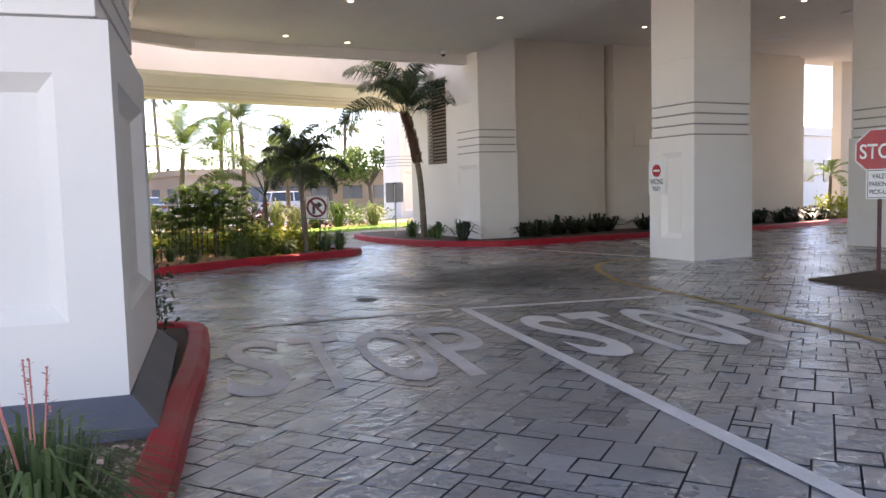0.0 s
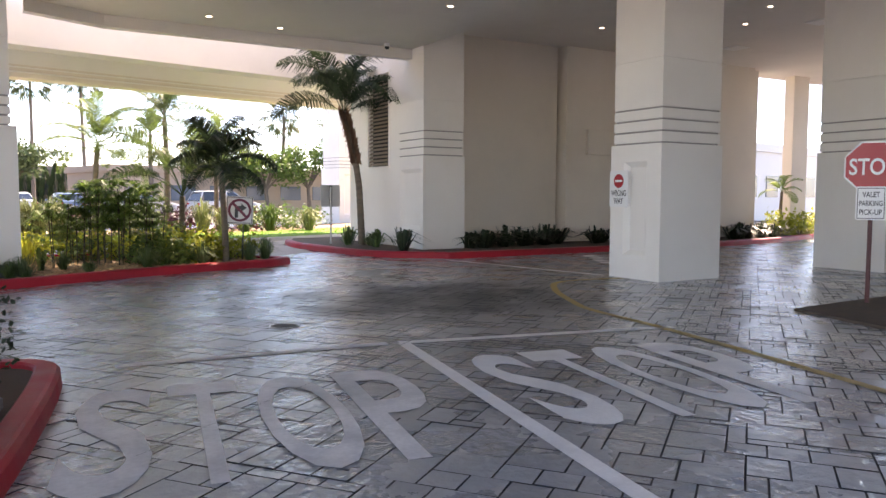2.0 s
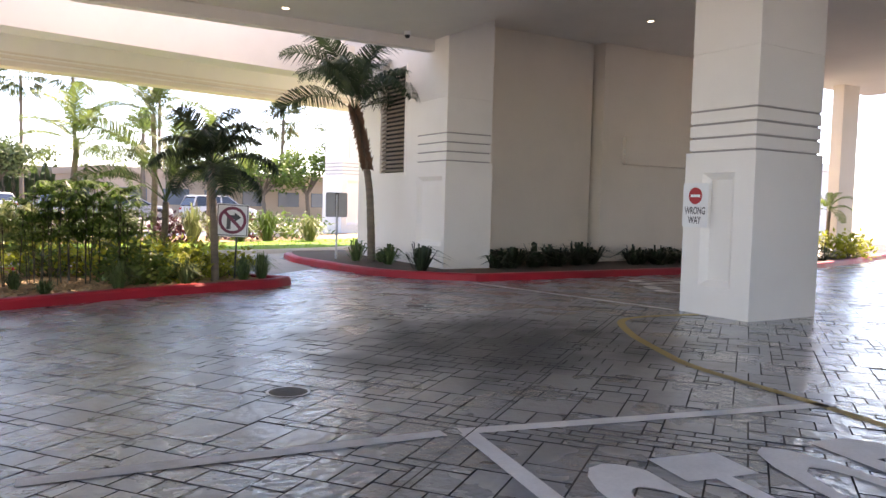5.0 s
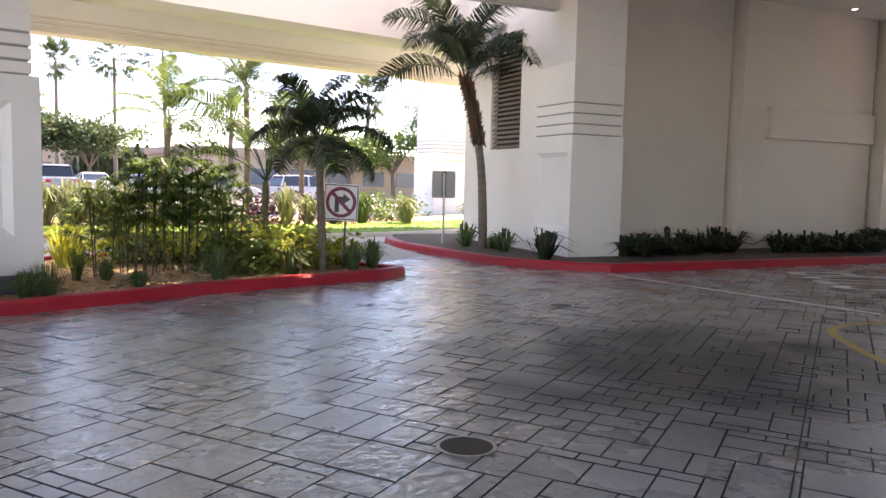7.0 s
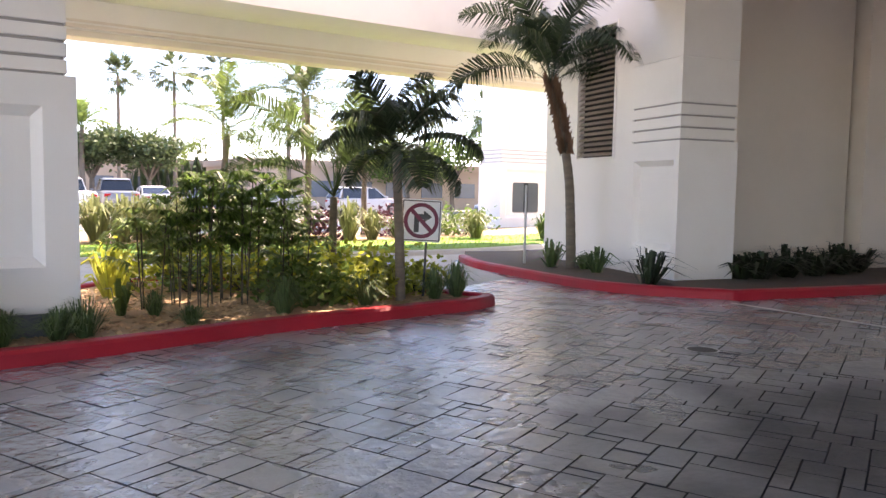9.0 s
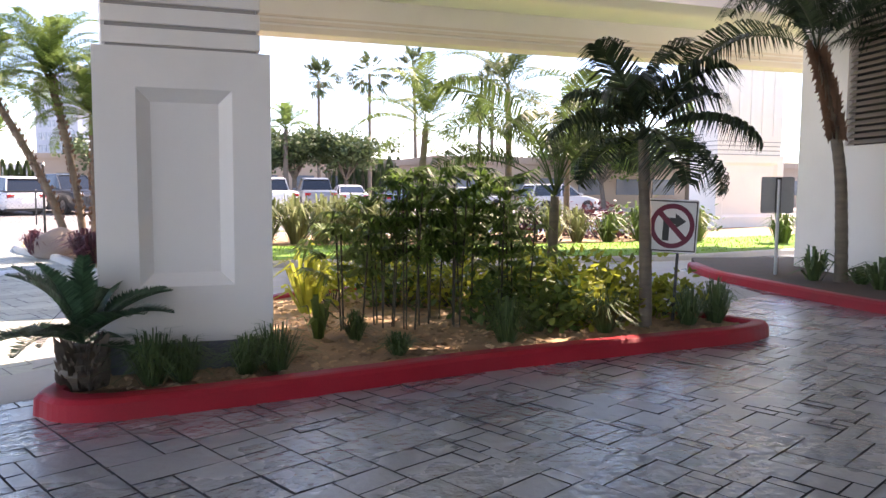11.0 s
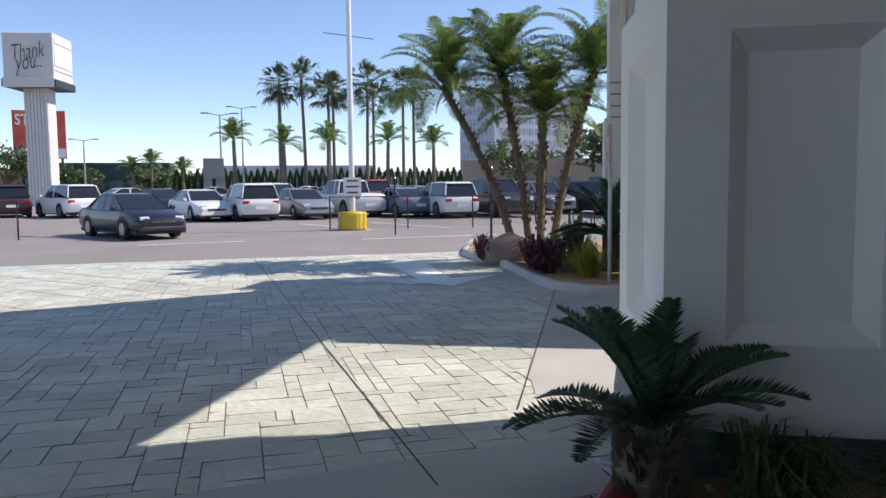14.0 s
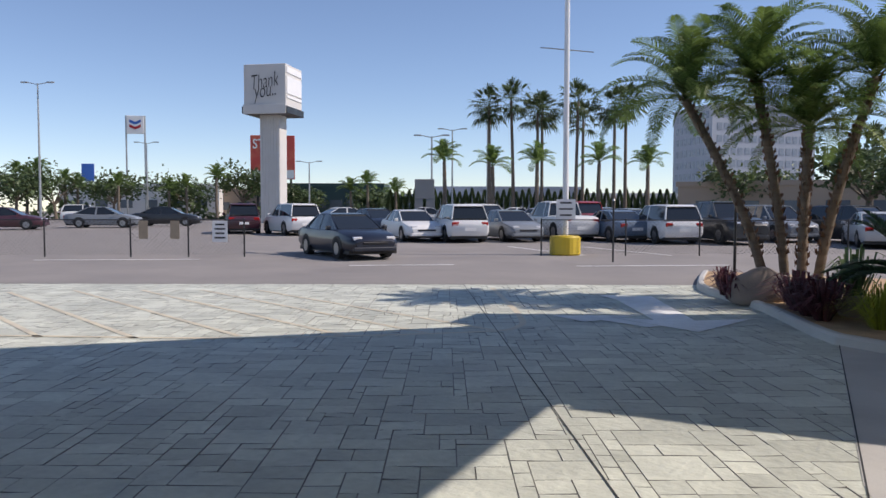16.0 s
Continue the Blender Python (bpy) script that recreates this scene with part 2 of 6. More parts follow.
def pillar(name, x, y, rot, w, d, zb, zt, top, panels, label, plinth=None, mat="stucco", slabs=3, slab=0.2, joint=1.45, ribs=0, inset=0.07, **kw):
    t = tagged(new(name), label, "pillar", kind="structure")
    t.matrix_world = pose(x, y, 0, 0, 0, rot)
    part("base_block", panel_block(B(), w, d, zb, zt, panels, **kw), mat, t)
    if plinth:
        bm = B()
        e = plinth
        lo = [(-w / 2 - e, -d / 2 - e), (w / 2 + e, -d / 2 - e), (w / 2 + e, d / 2 + e), (-w / 2 - e, d / 2 + e)]
        hi = [(a * (w / 2 + 0.015) / (w / 2 + e), b * (d / 2 + 0.015) / (d / 2 + e)) for a, b in lo]
        vl = [bm.verts.new((*p, 0.0)) for p in lo]
        vm = [bm.verts.new((*p, 0.16)) for p in lo]
        vh = [bm.verts.new((*p, zb + 0.002)) for p in hi]
        for i in range(4):
            j = (i + 1) % 4
            bm.faces.new((vl[i], vl[j], vm[j], vm[i]))
            bm.faces.new((vm[i], vm[j], vh[j], vh[i]))
        bm.faces.new(vh)
        part("plinth", bm, "plinth", t, "dark blue-grey painted plinth")
    z = zt
    i = inset
    for k in range(slabs):
        bm = B()
        box(bm, -w / 2 + i + 0.03, -d / 2 + i + 0.03, z, w / 2 - i - 0.03, d / 2 - i - 0.03, z + 0.032)
        part("groove", bm, "groove", t)
        bm = B()
        box(bm, -w / 2 + i, -d / 2 + i, z + 0.032, w / 2 - i, d / 2 - i, z + slab, 0.008)
        part("band", bm, mat, t)
        z += slab
    bm = B()
    box(bm, -w / 2 + i + 0.02, -d / 2 + i + 0.02, z, w / 2 - i - 0.02, d / 2 - i - 0.02, z + 0.03)
    part("groove", bm, "groove", t)
    bm = B()
    zj = zt + joint
    box(bm, -w / 2 + i, -d / 2 + i, z + 0.03, w / 2 - i, d / 2 - i, zj, 0.006)
    part("shaft", bm, mat, t)
    bm = B()
    box(bm, -w / 2 + i + 0.012, -d / 2 + i + 0.012, zj, w / 2 - i - 0.012, d / 2 - i - 0.012, zj + 0.014)
    box(bm, -w / 2 + i, -d / 2 + i, zj + 0.014, w / 2 - i, d / 2 - i, top, 0.006)
    part("shaft", bm, mat, t)
    for k in range(ribs):
        bm = B()
        x0 = -w / 2 + i + 0.15 + (w - 2 * i - 0.3) * (k + 0.5) / ribs
        box(bm, x0 - 0.05, -d / 2 + i - 0.035, z + 0.25, x0 + 0.05, -d / 2 + i + 0.01, top, 0.008)
        part("rib", bm, mat, t)
    return t


CEIL, CEIL2 = 5.25, 5.95
pillar("pillar_p", 14.93, 10.55, 0, 1.53, 1.23, 0.0, 2.40, CEIL2, "W", "cream stucco pillar with a wrong way sign on it", inset=0.03, m0=0.33, pb=0.42)
pillar("pillar_r", 20.05, 9.72, 0, 1.5, 1.5, 0.0, 2.40, CEIL2, "", "grey-white stucco pillar behind the stop sign", inset=0.03)
pillar("pillar_b", 3.885, 15.637, 12, 1.31, 1.43, 0.32, 2.61, CEIL + 0.4, "SWEN", "grey-white stucco pillar with recessed panels on the island", plinth=0.03, slab=0.16)
# the island pillar's west face splays outwards
for ob in bpy.data.objects["pillar_b"].children_recursive:
    for v in ob.data.vertices:
        if v.co.x < -0.3:
            v.co.x -= 0.14 * max(0.0, (v.co.y + 0.715) / 1.43)
pillar("pillar_a", 3.26, 5.1, -9, 1.5, 2.3, 0.32, 2.48, CEIL + 0.4, "SE", "white stucco pillar with recessed panels and sloped plinth", plinth=0.16, slab=0.16)
pillar("pillar_q", 14.31, 18.22, 0, 1.24, 1.44, 0.0, 2.5, CEIL2 + 0.3, "W", "cream stucco pillar at the corner of the wall", slab=0.205, joint=1.4, inset=0.02, m0=0.14, pb=0.6, pt=0.33)
pillar("pillar_c", 20.6, 37.4, 12, 3.2, 1.6, 0.0, 2.85, 9.0, "S", "sunlit cream pillar at the far end of the canopy", slab=0.17, ribs=5)
pillar("pillar_d", 1.88, 25.04, 12, 1.27, 1.27, 0.0, 2.75, 6.4, "S", "cream ribbed pillar beyond the planter", slab=0.2, ribs=5)


def wall(name, x0, y0, x1, y1, z0=0.0, z1=CEIL2 + 0.3, mat="stucco_warm", label="cream stucco wall under the canopy"):
    bm = B()
    box(bm, x0, y0, z0, x1, y1, z1)
    return setting(name, bm, mat, label, "wall")


# wall with the louvre: pieces round the opening
LY0, LY1, LZ0, LZ1 = 19.53, 20.97, 2.25, 4.92
bm = B()
box(bm, 13.75, 18.94, 0, 14.1, LY0, CEIL2)
box(bm, 13.75, LY0, 0, 14.1, LY1, LZ0)
box(bm, 13.75, LY0, LZ1, 14.1, LY1, CEIL2)
box(bm, 13.75, LY1, 0, 14.1, 22.0, CEIL2)
setting("wall_west", bm, "stucco", "white stucco wall round a tall louvre", "wall")
wall("wall_north_1", 14.9, 18.8, 19.02, 19.2)
wall("wall_north_2", 19.15, 18.5, 23.7, 19.2)
wall("wall_north_3", 23.88, 18.2, 27.3, 19.2)
wall("wall_joint_1", 19.02, 19.05, 19.15, 19.2)
wall("wall_joint_2", 23.7, 18.95, 23.88, 19.2)
wall("wall_north_4", 27.4, 18.5, 27.9, 19.2)
wall("wall_column", 29.95, 18.5, 30.85, 18.9)
wall("wall_west_return", 13.76, 22.0, 20, 22.3, mat="stucco")
# Two walls out of view, added to keep sky light off the right.
wall("wall_south", 12, -8.4, 33.4, -8, mat="stucco")
wall("wall_east", 33, -8, 33.4, 12, mat="stucco")
bm = B()
box(bm, 19.9, 18.38, 2.75, 23.68, 18.5, 3.5, 0.015)
setting("trim", bm, "stucco_warm", "raised stucco panel on the wall", "trim")

# soffits
def slab(name, pts, z0, z1, label, mat="soffit"):
    return setting(name, prism(B(), pts, z0, z1), mat, label, "ceiling")


G1, G2 = Vector((0.978, 0.208)), Vector((-0.208, 0.978))
# Height to 9.5 and the south ends are unseen, added to block sky light.
slab("ceiling_1", [(4.9, -4.0), (13.75, -4.0), (13.75, 18.4), (6.4, 18.4), (4.9, 17.7)], CEIL, 9.5, "pale stucco soffit of the canopy")
slab("ceiling_2", [(13.75, -8.0), (33, -8.0), (33, 19.5), (13.75, 19.5)], CEIL2, CEIL2 + 0.3, "raised grey stucco soffit of the canopy")
# Outlines of the out-of-view slabs are set by the shade they must cast.
slab("ceiling_3", [(-8.5, 7.5), (-4.5, 1.0), (4.9, 1.0), (4.9, 17.75), (4.88, 17.9), (4.3, 20.8), (4.5, 21.69), (2.2, 25.6), (1.6, 24.2), (-2.1, 18.9), (-4.6, 15.3)], CEIL + 0.4, CEIL + 0.7, "pale soffit slab outlined to cast the shade on the drive")
slab("ceiling_4", [(4.5, 21.69), (13.85, 23.65), (13.85, 19.6), (20, 19.6), (20, 29.4), (2.2, 25.6)], CEIL + 0.4, CEIL + 2.1, "pale stucco soffit behind the fascia beam")
slab("ceiling_beam", [(4.62, 20.98), (13.85, 22.92), (13.85, 23.66), (4.46, 21.68)], 4.95, 5.9, "stucco downstand beam before the fascia")
# Added lip that hides the bright face across the roof gap.
slab("ceiling_lip", [(4.9, 17.45), (6.4, 18.15), (13.74, 18.15), (13.74, 18.405), (6.4, 18.405), (4.9, 17.705)], 5.0, 5.4, "narrow downstand added to hide the bright face beyond")
ROOF = tagged(new("roof_beam"), "cream fascia beam with moulded lower edge", "beam", kind="structure")
ROOF.matrix_world = pose(9.4, 26.75, 0.1, 0, 0, 12)
bm = B()
box(bm, -7.6, 0, 4.8, 9, 0.5, 6.4)
part("fascia", bm, "stucco", ROOF)
for k, (z0, z1, o) in enumerate(((4.72, 4.86, 0.06), (4.92, 5.0, 0.04), (5.05, 5.1, 0.03))):
    bm = B()
    box(bm, -7.6, -o, z0, 9, 0.5 + o, z1, 0.01)
    part("moulding", bm, "stucco_warm", ROOF)

# ---- kerbs, planters, lawn ----
def planter(name, line, label, fill, closed=True, width=0.2, z1=0.15, kerb="red_kerb", fz=0.1):
    bm = B()
    kerb_mesh(bm, line, width, z1, closed)
    k = setting(name + "_kerb", bm, kerb, label, "kerb")
    bm = B()
    prism(bm, [tuple(p) for p in offset(line, width - 0.01, closed)], -0.1, fz)
    s = setting(name + "_bed", bm, fill, "planting bed inside the kerb", "bed")
    return k, s


ISLAND = smooth_line([(3.15, 14.5), (3.25, 14.05), (3.6, 13.92), (4.3, 14.12), (5.48, 14.6), (6.5, 15.05), (8.4, 15.68), (9.35, 16.0), (9.78, 16.35), (9.6, 16.75), (8.6, 18.0), (6.8, 19.3), (5.2, 19.5), (4.2, 18.75), (3.5, 17.0)], 6, True)
planter("island", ISLAND, "glossy red painted island kerb", "mulch")
AKERB = smooth_line([(2.9, -3.0), (3.45, 0.5), (3.96, 2.93), (4.24, 4.29), (4.5, 5.5), (4.74, 6.9), (4.72, 7.45), (4.3, 7.75), (3.2, 7.9), (0.5, 8.0), (-1.0, 7.9), (-1.5, -3.0)], 6, True)
planter("entrance", AKERB, "faded red kerb round the pillar bed", "soil")
QKERB = smooth_line([(11.75, 22.6), (11.5, 21.2), (11.55, 20.4), (11.85, 18.0), (12.3, 16.9), (13.3, 16.0), (14.2, 15.78), (19.6, 15.8), (24, 15.9), (28.1, 16.8), (34, 18.8)], 6)
bm = B()
kerb_mesh(bm, QKERB, 0.2, 0.15)
setting("wall_kerb", bm, "red_kerb", "red painted kerb along the wall planter", "kerb")
bm = B()
prism(bm, [tuple(p) for p in offset(QKERB, 0.19)] + [(34, 24), (12.5, 24)], -0.1, 0.1)
setting("wall_bed", bm, "soil", "dark soil bed along the wall", "bed")
P2 = smooth_line([(-3.6, 31), (-2.9, 28.6), (-2.2, 26.9), (-0.6, 24.8), (0.7, 22.5), (1.2, 22.0), (1.9, 21.8), (2.8, 22.6), (3.8, 23.3), (5.3, 23.65), (11.5, 24.1), (15.8, 25.7), (22, 28.5), (34, 34)], 6)
bm = B()
kerb_mesh(bm, P2, 0.15, 0.13)
setting("lawn_kerb", bm, "concrete", "grey concrete kerb along the lawn and palm bed", "kerb")
bm = B()
prism(bm, [tuple(p) for p in offset(P2, 0.14)] + [(30, 39), (10, 32.5), (2, 31.5)], -0.1, 0.1)
setting("palm_bed", bm, "mulch", "brown mulch bed behind the lawn kerb", "bed")
LAWN = [p for p in offset(P2, 0.16) if p.x > 2.9]
bm = B()
prism(bm, [tuple(p) for p in LAWN] + [tuple(p) for p in offset(P2, 3.4) if p.x > 1.5][::-1], -0.05, 0.14)
setting("lawn", bm, "lawn", "sunlit bright green mown lawn strip", "lawn")
# smooth concrete strip and slabs
bm = B()
prism(bm, [(-6.2, 6.6), (-5.6, 6.0), (1.65, 13.28), (3.2, 14.75), (2.75, 15.5), (1.11, 13.88)], -0.05, 0.004)
setting("pavement_strip", bm, "concrete", "smooth grey concrete gutter strip", "pavement")
bm = B()
prism(bm, [(1.03, 22.15), (2.05, 17.06), (2.62, 15.5), (3.6, 17.2), (4.3, 18.9), (5.2, 19.6), (7, 19.4), (9.2, 17.6), (11.4, 19.3), (11.6, 22.6), (14, 25), (11.5, 24.1), (5.3, 23.65), (3.8, 23.3), (2.8, 22.6), (1.9, 21.8)], -0.05, 0.004)
setting("pavement_slab", bm, "concrete", "smooth grey concrete drive behind the island", "pavement")

# ---- road markings ----
def marking(name, line, width, mat, label, z=0.005):
    bm = B()
    ribbon(bm, line, width, z, zf=lambda p: z + rise(p.x, p.y))
    return tagged(link(name, bm, mat), label, "road marking", "road markings")


V2 = lambda *ps: [Vector(p) for p in ps]
marking("lane_line", V2((7.82, 7.36), (10.95, 6.66)), 0.13, "white_line", "white painted stop line on the paving")
marking("lane_line", V2((5.2, 7.62), (7.7, 7.38)), 0.13, "worn_line", "worn white stop line on the paving")
marking("lane_line", V2((7.85, 7.3), (7.12, 3.41), (6.75, 1.4), (6.3, -1)), 0.13, "white_line", "white painted lane line on the paving")
marking("lane_line", V2((13.24, 15.6), (14.12, 11.25)), 0.1, "worn_line", "thin worn white line from wall to pillar")
marking("yellow_line", smooth_line([(14.1, 10.75), (12.75, 10.82), (11.95, 10.0), (11.3, 8.8), (11.02, 8.1), (10.85, 6.9), (10.6, 5.6), (10.35, 4.5), (10.1, 3.4), (9.7, 1.6)]), 0.11, "yellow_line", "faded yellow kerb line curving to the pillar")


def flat_text(name, body, m, sx, sy, mat, parent=None, thick=0.0, label="", shear=0.0, align="CENTER", bold=0.015):
    cu = bpy.data.curves.new(name, "FONT")
    cu.body, cu.align_x, cu.align_y, cu.size, cu.extrude, cu.shear = body, align, "CENTER", 1.0, thick, shear
    cu.resolution_u = 4
    cu.offset = bold
    tmp = bpy.data.objects.new(name, cu)
    scene.collection.objects.link(tmp)
    bpy.context.view_layer.update()
    me = bpy.data.meshes.new_from_object(tmp.evaluated_get(bpy.context.evaluated_depsgraph_get()))
    bpy.data.objects.remove(tmp)
    co = np.empty(len(me.vertices) * 3, np.float32)
    me.vertices.foreach_get("co", co)
    co = co.reshape(-1, 3)
    w, h = np.ptp(co[:, 0]), np.ptp(co[:, 1])
    mid = (co[:, :2].max(0) + co[:, :2].min(0)) / 2
    co[:, 0] = (co[:, 0] - mid[0]) * sx / w
    co[:, 1] = (co[:, 1] - mid[1]) * sy / h
    me.vertices.foreach_set("co", co.ravel())
    me.materials.clear()
    me.materials.append(M[mat])
    ob = new(name, me)
    if parent is not None:
        ob.parent = parent
        ob.matrix_basis = m
    else:
        ob.matrix_world = m
    if label:
        ob["label"] = label
    return ob


def painted_word(m, w, h, mat, label, bold):
    """The word STOP on the ground, letter by letter."""
    t = thing("painted_word", m, label, "road marking", "painted words")
    x = -w / 2
    for c, k in (("S", 0.235), ("T", 0.235), ("O", 0.27), ("P", 0.26)):
        flat_text("letter", c, Matrix.Translation((x + k * w / 2, 0, 0)), (k - 0.035) * w, h, mat, t, bold=bold)
        x += k * w


painted_word(pose(5.88, 5.5, 0.006, 0, 0, -10), 2.5, 2.2, "worn_line", "worn white painted word STOP on the paving", 0.01)
painted_word(pose(8.95, 5.15, 0.006, 0, 0, -11), 2.5, 2.25, "white_line", "white painted word STOP on the paving", 0.02)
painted_word(pose(17.3, 13.6, 0.006, 0, 0, 60), 2.6, 2.2, "worn_line", "faint worn white painted word on the far lane", 0.0)
# markings outside
marking("hatch_line", smooth_line([(-9.5, 14.6), (-7.5, 16.25), (-5, 18.0), (-2.95, 20.2), (-2.75, 21.0), (-3.3, 21.9), (-4.6, 23.5), (-5.95, 25.1)]), 0.1, "pale_line", "pale painted outline of a hatched area")
for x, y, L in ((-2.85, 20.5, 6.6), (-3.4, 19.75, 7.0), (-4.1, 18.95, 7.2), (-5.1, 18.1, 7.2), (-6.0, 17.2, 7.0), (-7.0, 16.5, 7.0), (-8.1, 15.7, 7.0)):
    marking("hatch_line", V2((x, y), (x - L * 0.98, y + L * 0.195)), 0.09, "pale_line", "pale diagonal hatch line on the concrete")



def arrow(pts, label="white painted turn arrow on the drive"):
    bm = B()
    bm.faces.new([bm.verts.new((x, y, 0.009)) for x, y in pts])
    tagged(link("painted_arrow", bm, "white_line"), label, "road marking", "road markings")


arrow([(-3.6, 25.2), (-2.7, 25.6), (-1.0, 23.0), (-0.4, 23.7), (-0.6, 22.0), (-2.2, 22.6), (-1.5, 22.7), (-3.0, 24.7)])
arrow([(-2.9, 22.2), (-1.9, 23.0), (-2.0, 22.5), (-1.2, 22.2), (-1.3, 22.0), (-2.1, 22.2), (-2.2, 21.9)])
for s, a0, a1 in ((5.2, 2, 5), (5.2, 8.5, 13), (7.0, -8, -3), (7.0, -15, -11)):
    marking("bay_line", V2(tuple(EDGE + E2 * s + E1 * a0), tuple(EDGE + E2 * (s + 0.4) + E1 * a1)), 0.14, "white_line", "white painted line on the asphalt", 0.01)
for a in (-22, -18.5, -15, -11.5, 9.5, 12.5):
    marking("bay_line", V2(tuple(EDGE + E2 * 9.5 + E1 * a), tuple(EDGE + E2 * 14.5 + E1 * (a - 2.2))), 0.12, "white_line", "white painted bay line on the asphalt", 0.01)


# ---- drains ----
def drain(x, y, r):
    t = thing("drain_cover", pose(x, y, 0.002), "round iron drain cover set in the paving", "drain cover", "drain covers")
    bm = B()
    for k in range(28):
        a0, a1 = 2 * math.pi * k / 28, 2 * math.pi * (k + 1) / 28
        q = [(r * 1.14, a0), (r * 1.14, a1), (r, a1), (r, a0)]
        bm.faces.new([bm.verts.new((p * math.cos(a), p * math.sin(a), 0.006)) for p, a in q])
    part("rim", bm, "steel", t)
    bm = B()
    n = 9
    for k in range(-n, n + 1):
        c = k * r / (n + 0.5)
        h = math.sqrt(max(r * r - c * c, 0)) * 0.97
        box(bm, c - r / n * 0.22, -h, -0.006, c + r / n * 0.22, h, 0.004)
        box(bm, -h, c - r / n * 0.22, -0.006, h, c + r / n * 0.22, 0.0035)
    part("grate", bm, "iron", t)
    bm = B()
    bmesh.ops.create_circle(bm, cap_ends=True, radius=r, segments=28)
    part("pit", bm, "black", t)


M["steel"] = material("steel", (0.5, 0.5, 0.5), 0.4, 0.9, var=0.1, scale=10)
M["iron"] = material("iron", (0.09, 0.085, 0.08), 0.55, 0.6, var=0.25, scale=10)
M["black"] = material("black", (0.02, 0.02, 0.02), 0.6)
M["red_paint"] = material("red_paint", (0.42, 0.012, 0.02), 0.4, var=0.06)
M["white_paint"] = material("white_paint", (0.78, 0.78, 0.77), 0.4, var=0.04)
M["black_paint"] = material("black_paint", (0.02, 0.02, 0.022), 0.4, var=0.05)
M["galv"] = material("galv", (0.42, 0.43, 0.43), 0.45, 0.7, var=0.12, scale=14)
M["maroon_paint"] = material("maroon_paint", (0.17, 0.012, 0.04), 0.45, var=0.08)
M["maroon_post"] = material("maroon_post", (0.10, 0.03, 0.03), 0.5, var=0.15)
M["yellow_paint"] = material("yellow_paint", (0.72, 0.50, 0.03), 0.5, var=0.1, scale=12, stain=(0.4, 0.3, 0.1), stain_amount=0.4)
drain(7.13, 8.86, 0.155)
drain(10.54, 13.0, 0.15)

# ---- louvre ----
lou = thing("louvre", pose(13.76, (LY0 + LY1) / 2, LZ0), "tall brown louvred vent set in the stucco wall", "vent")
M["louvre_brown"] = material("louvre_brown", (0.27, 0.22, 0.18), 0.6, var=0.15, scale=10, stain=(0.3, 0.27, 0.22), stain_amount=0.3)
hw, hh = (LY1 - LY0) / 2, LZ1 - LZ0
bm = B()
for y0, y1, z0, z1 in ((-hw, hw, 0, 0.05), (-hw, hw, hh - 0.05, hh), (-hw, -hw + 0.05, 0.05, hh - 0.05), (hw - 0.05, hw, 0.05, hh - 0.05)):
    box(bm, -0.03, y0, z0, 0.14, y1, z1)
part("frame", bm, "stucco", lou)
bm = B()
box(bm, 0.16, -hw, 0, 0.18, hw, hh)
part("backing", bm, "black", lou)
n = 24
slat = None
for k in range(n):
    z = 0.06 + (hh - 0.12) * (k + 0.5) / n
    if slat is None:
        bm = B()
        box(bm, -0.05, -hw + 0.05, -0.006, 0.05, hw - 0.05, 0.006)
        slat = part("slat", bm, "louvre_brown", lou)
        o = slat
    else:
        o = new("slat", slat.data)
        o.parent = lou
    o.matrix_basis = pose(0.05, 0, z, 0, -42, 0)


# ---- signs ----
def plate(bm, w, h, r, t=0.006, inset=0.0):
    """A plate with rounded corners in the xz plane, facing -y."""
    pts = []
    w2, h2 = w / 2 - inset, h / 2 - inset
    for cx, cz, a0 in ((w2 - r, h2 - r, 0), (-w2 + r, h2 - r, 90), (-w2 + r, -h2 + r, 180), (w2 - r, -h2 + r, 270)):
        for k in range(5):
            a = radians(a0 + k * 22.5)
            pts.append((cx + r * math.cos(a), cz + r * math.sin(a)))
    poly(bm, pts, 0.0, t)
    return bm


def poly(bm, pts, y0, t):
    f = [bm.verts.new((x, y0, z)) for x, z in pts]
    b = [bm.verts.new((x, y0 + t, z)) for x, z in pts]
    bm.faces.new(f)
    bm.faces.new(b[::-1])
    for i in range(len(pts)):
        j = (i + 1) % len(pts)
        bm.faces.new((f[i], f[j], b[j], b[i]))


def ring(bm, r0, r1, y, n=40):
    for k in range(n):
        a0, a1 = 2 * math.pi * k / n, 2 * math.pi * (k + 1) / n
        bm.faces.new([bm.verts.new((r * math.cos(a), y, r * math.sin(a))) for r, a in ((r0, a0), (r1, a0), (r1, a1), (r0, a1))])


def frame_strip(bm, w, h, t, y):
    for x0, x1, z0, z1 in ((-w, w, h - t, h), (-w, w, -h, -h + t), (-w, -w + t, -h + t, h - t), (w - t, w, -h + t, h - t)):
        bm.faces.new([bm.verts.new((x, y, z)) for x, z in ((x0, z0), (x1, z0), (x1, z1), (x0, z1))])


TXT = Matrix.Rotation(radians(90), 4, "X")


def words(parent, body, x, z, w, h, mat="black_paint", y=-0.0045, shear=0.0):
    return flat_text("lettering", body, Matrix.Translation((x, y, z)) @ TXT, w, h, mat, parent, shear=shear)


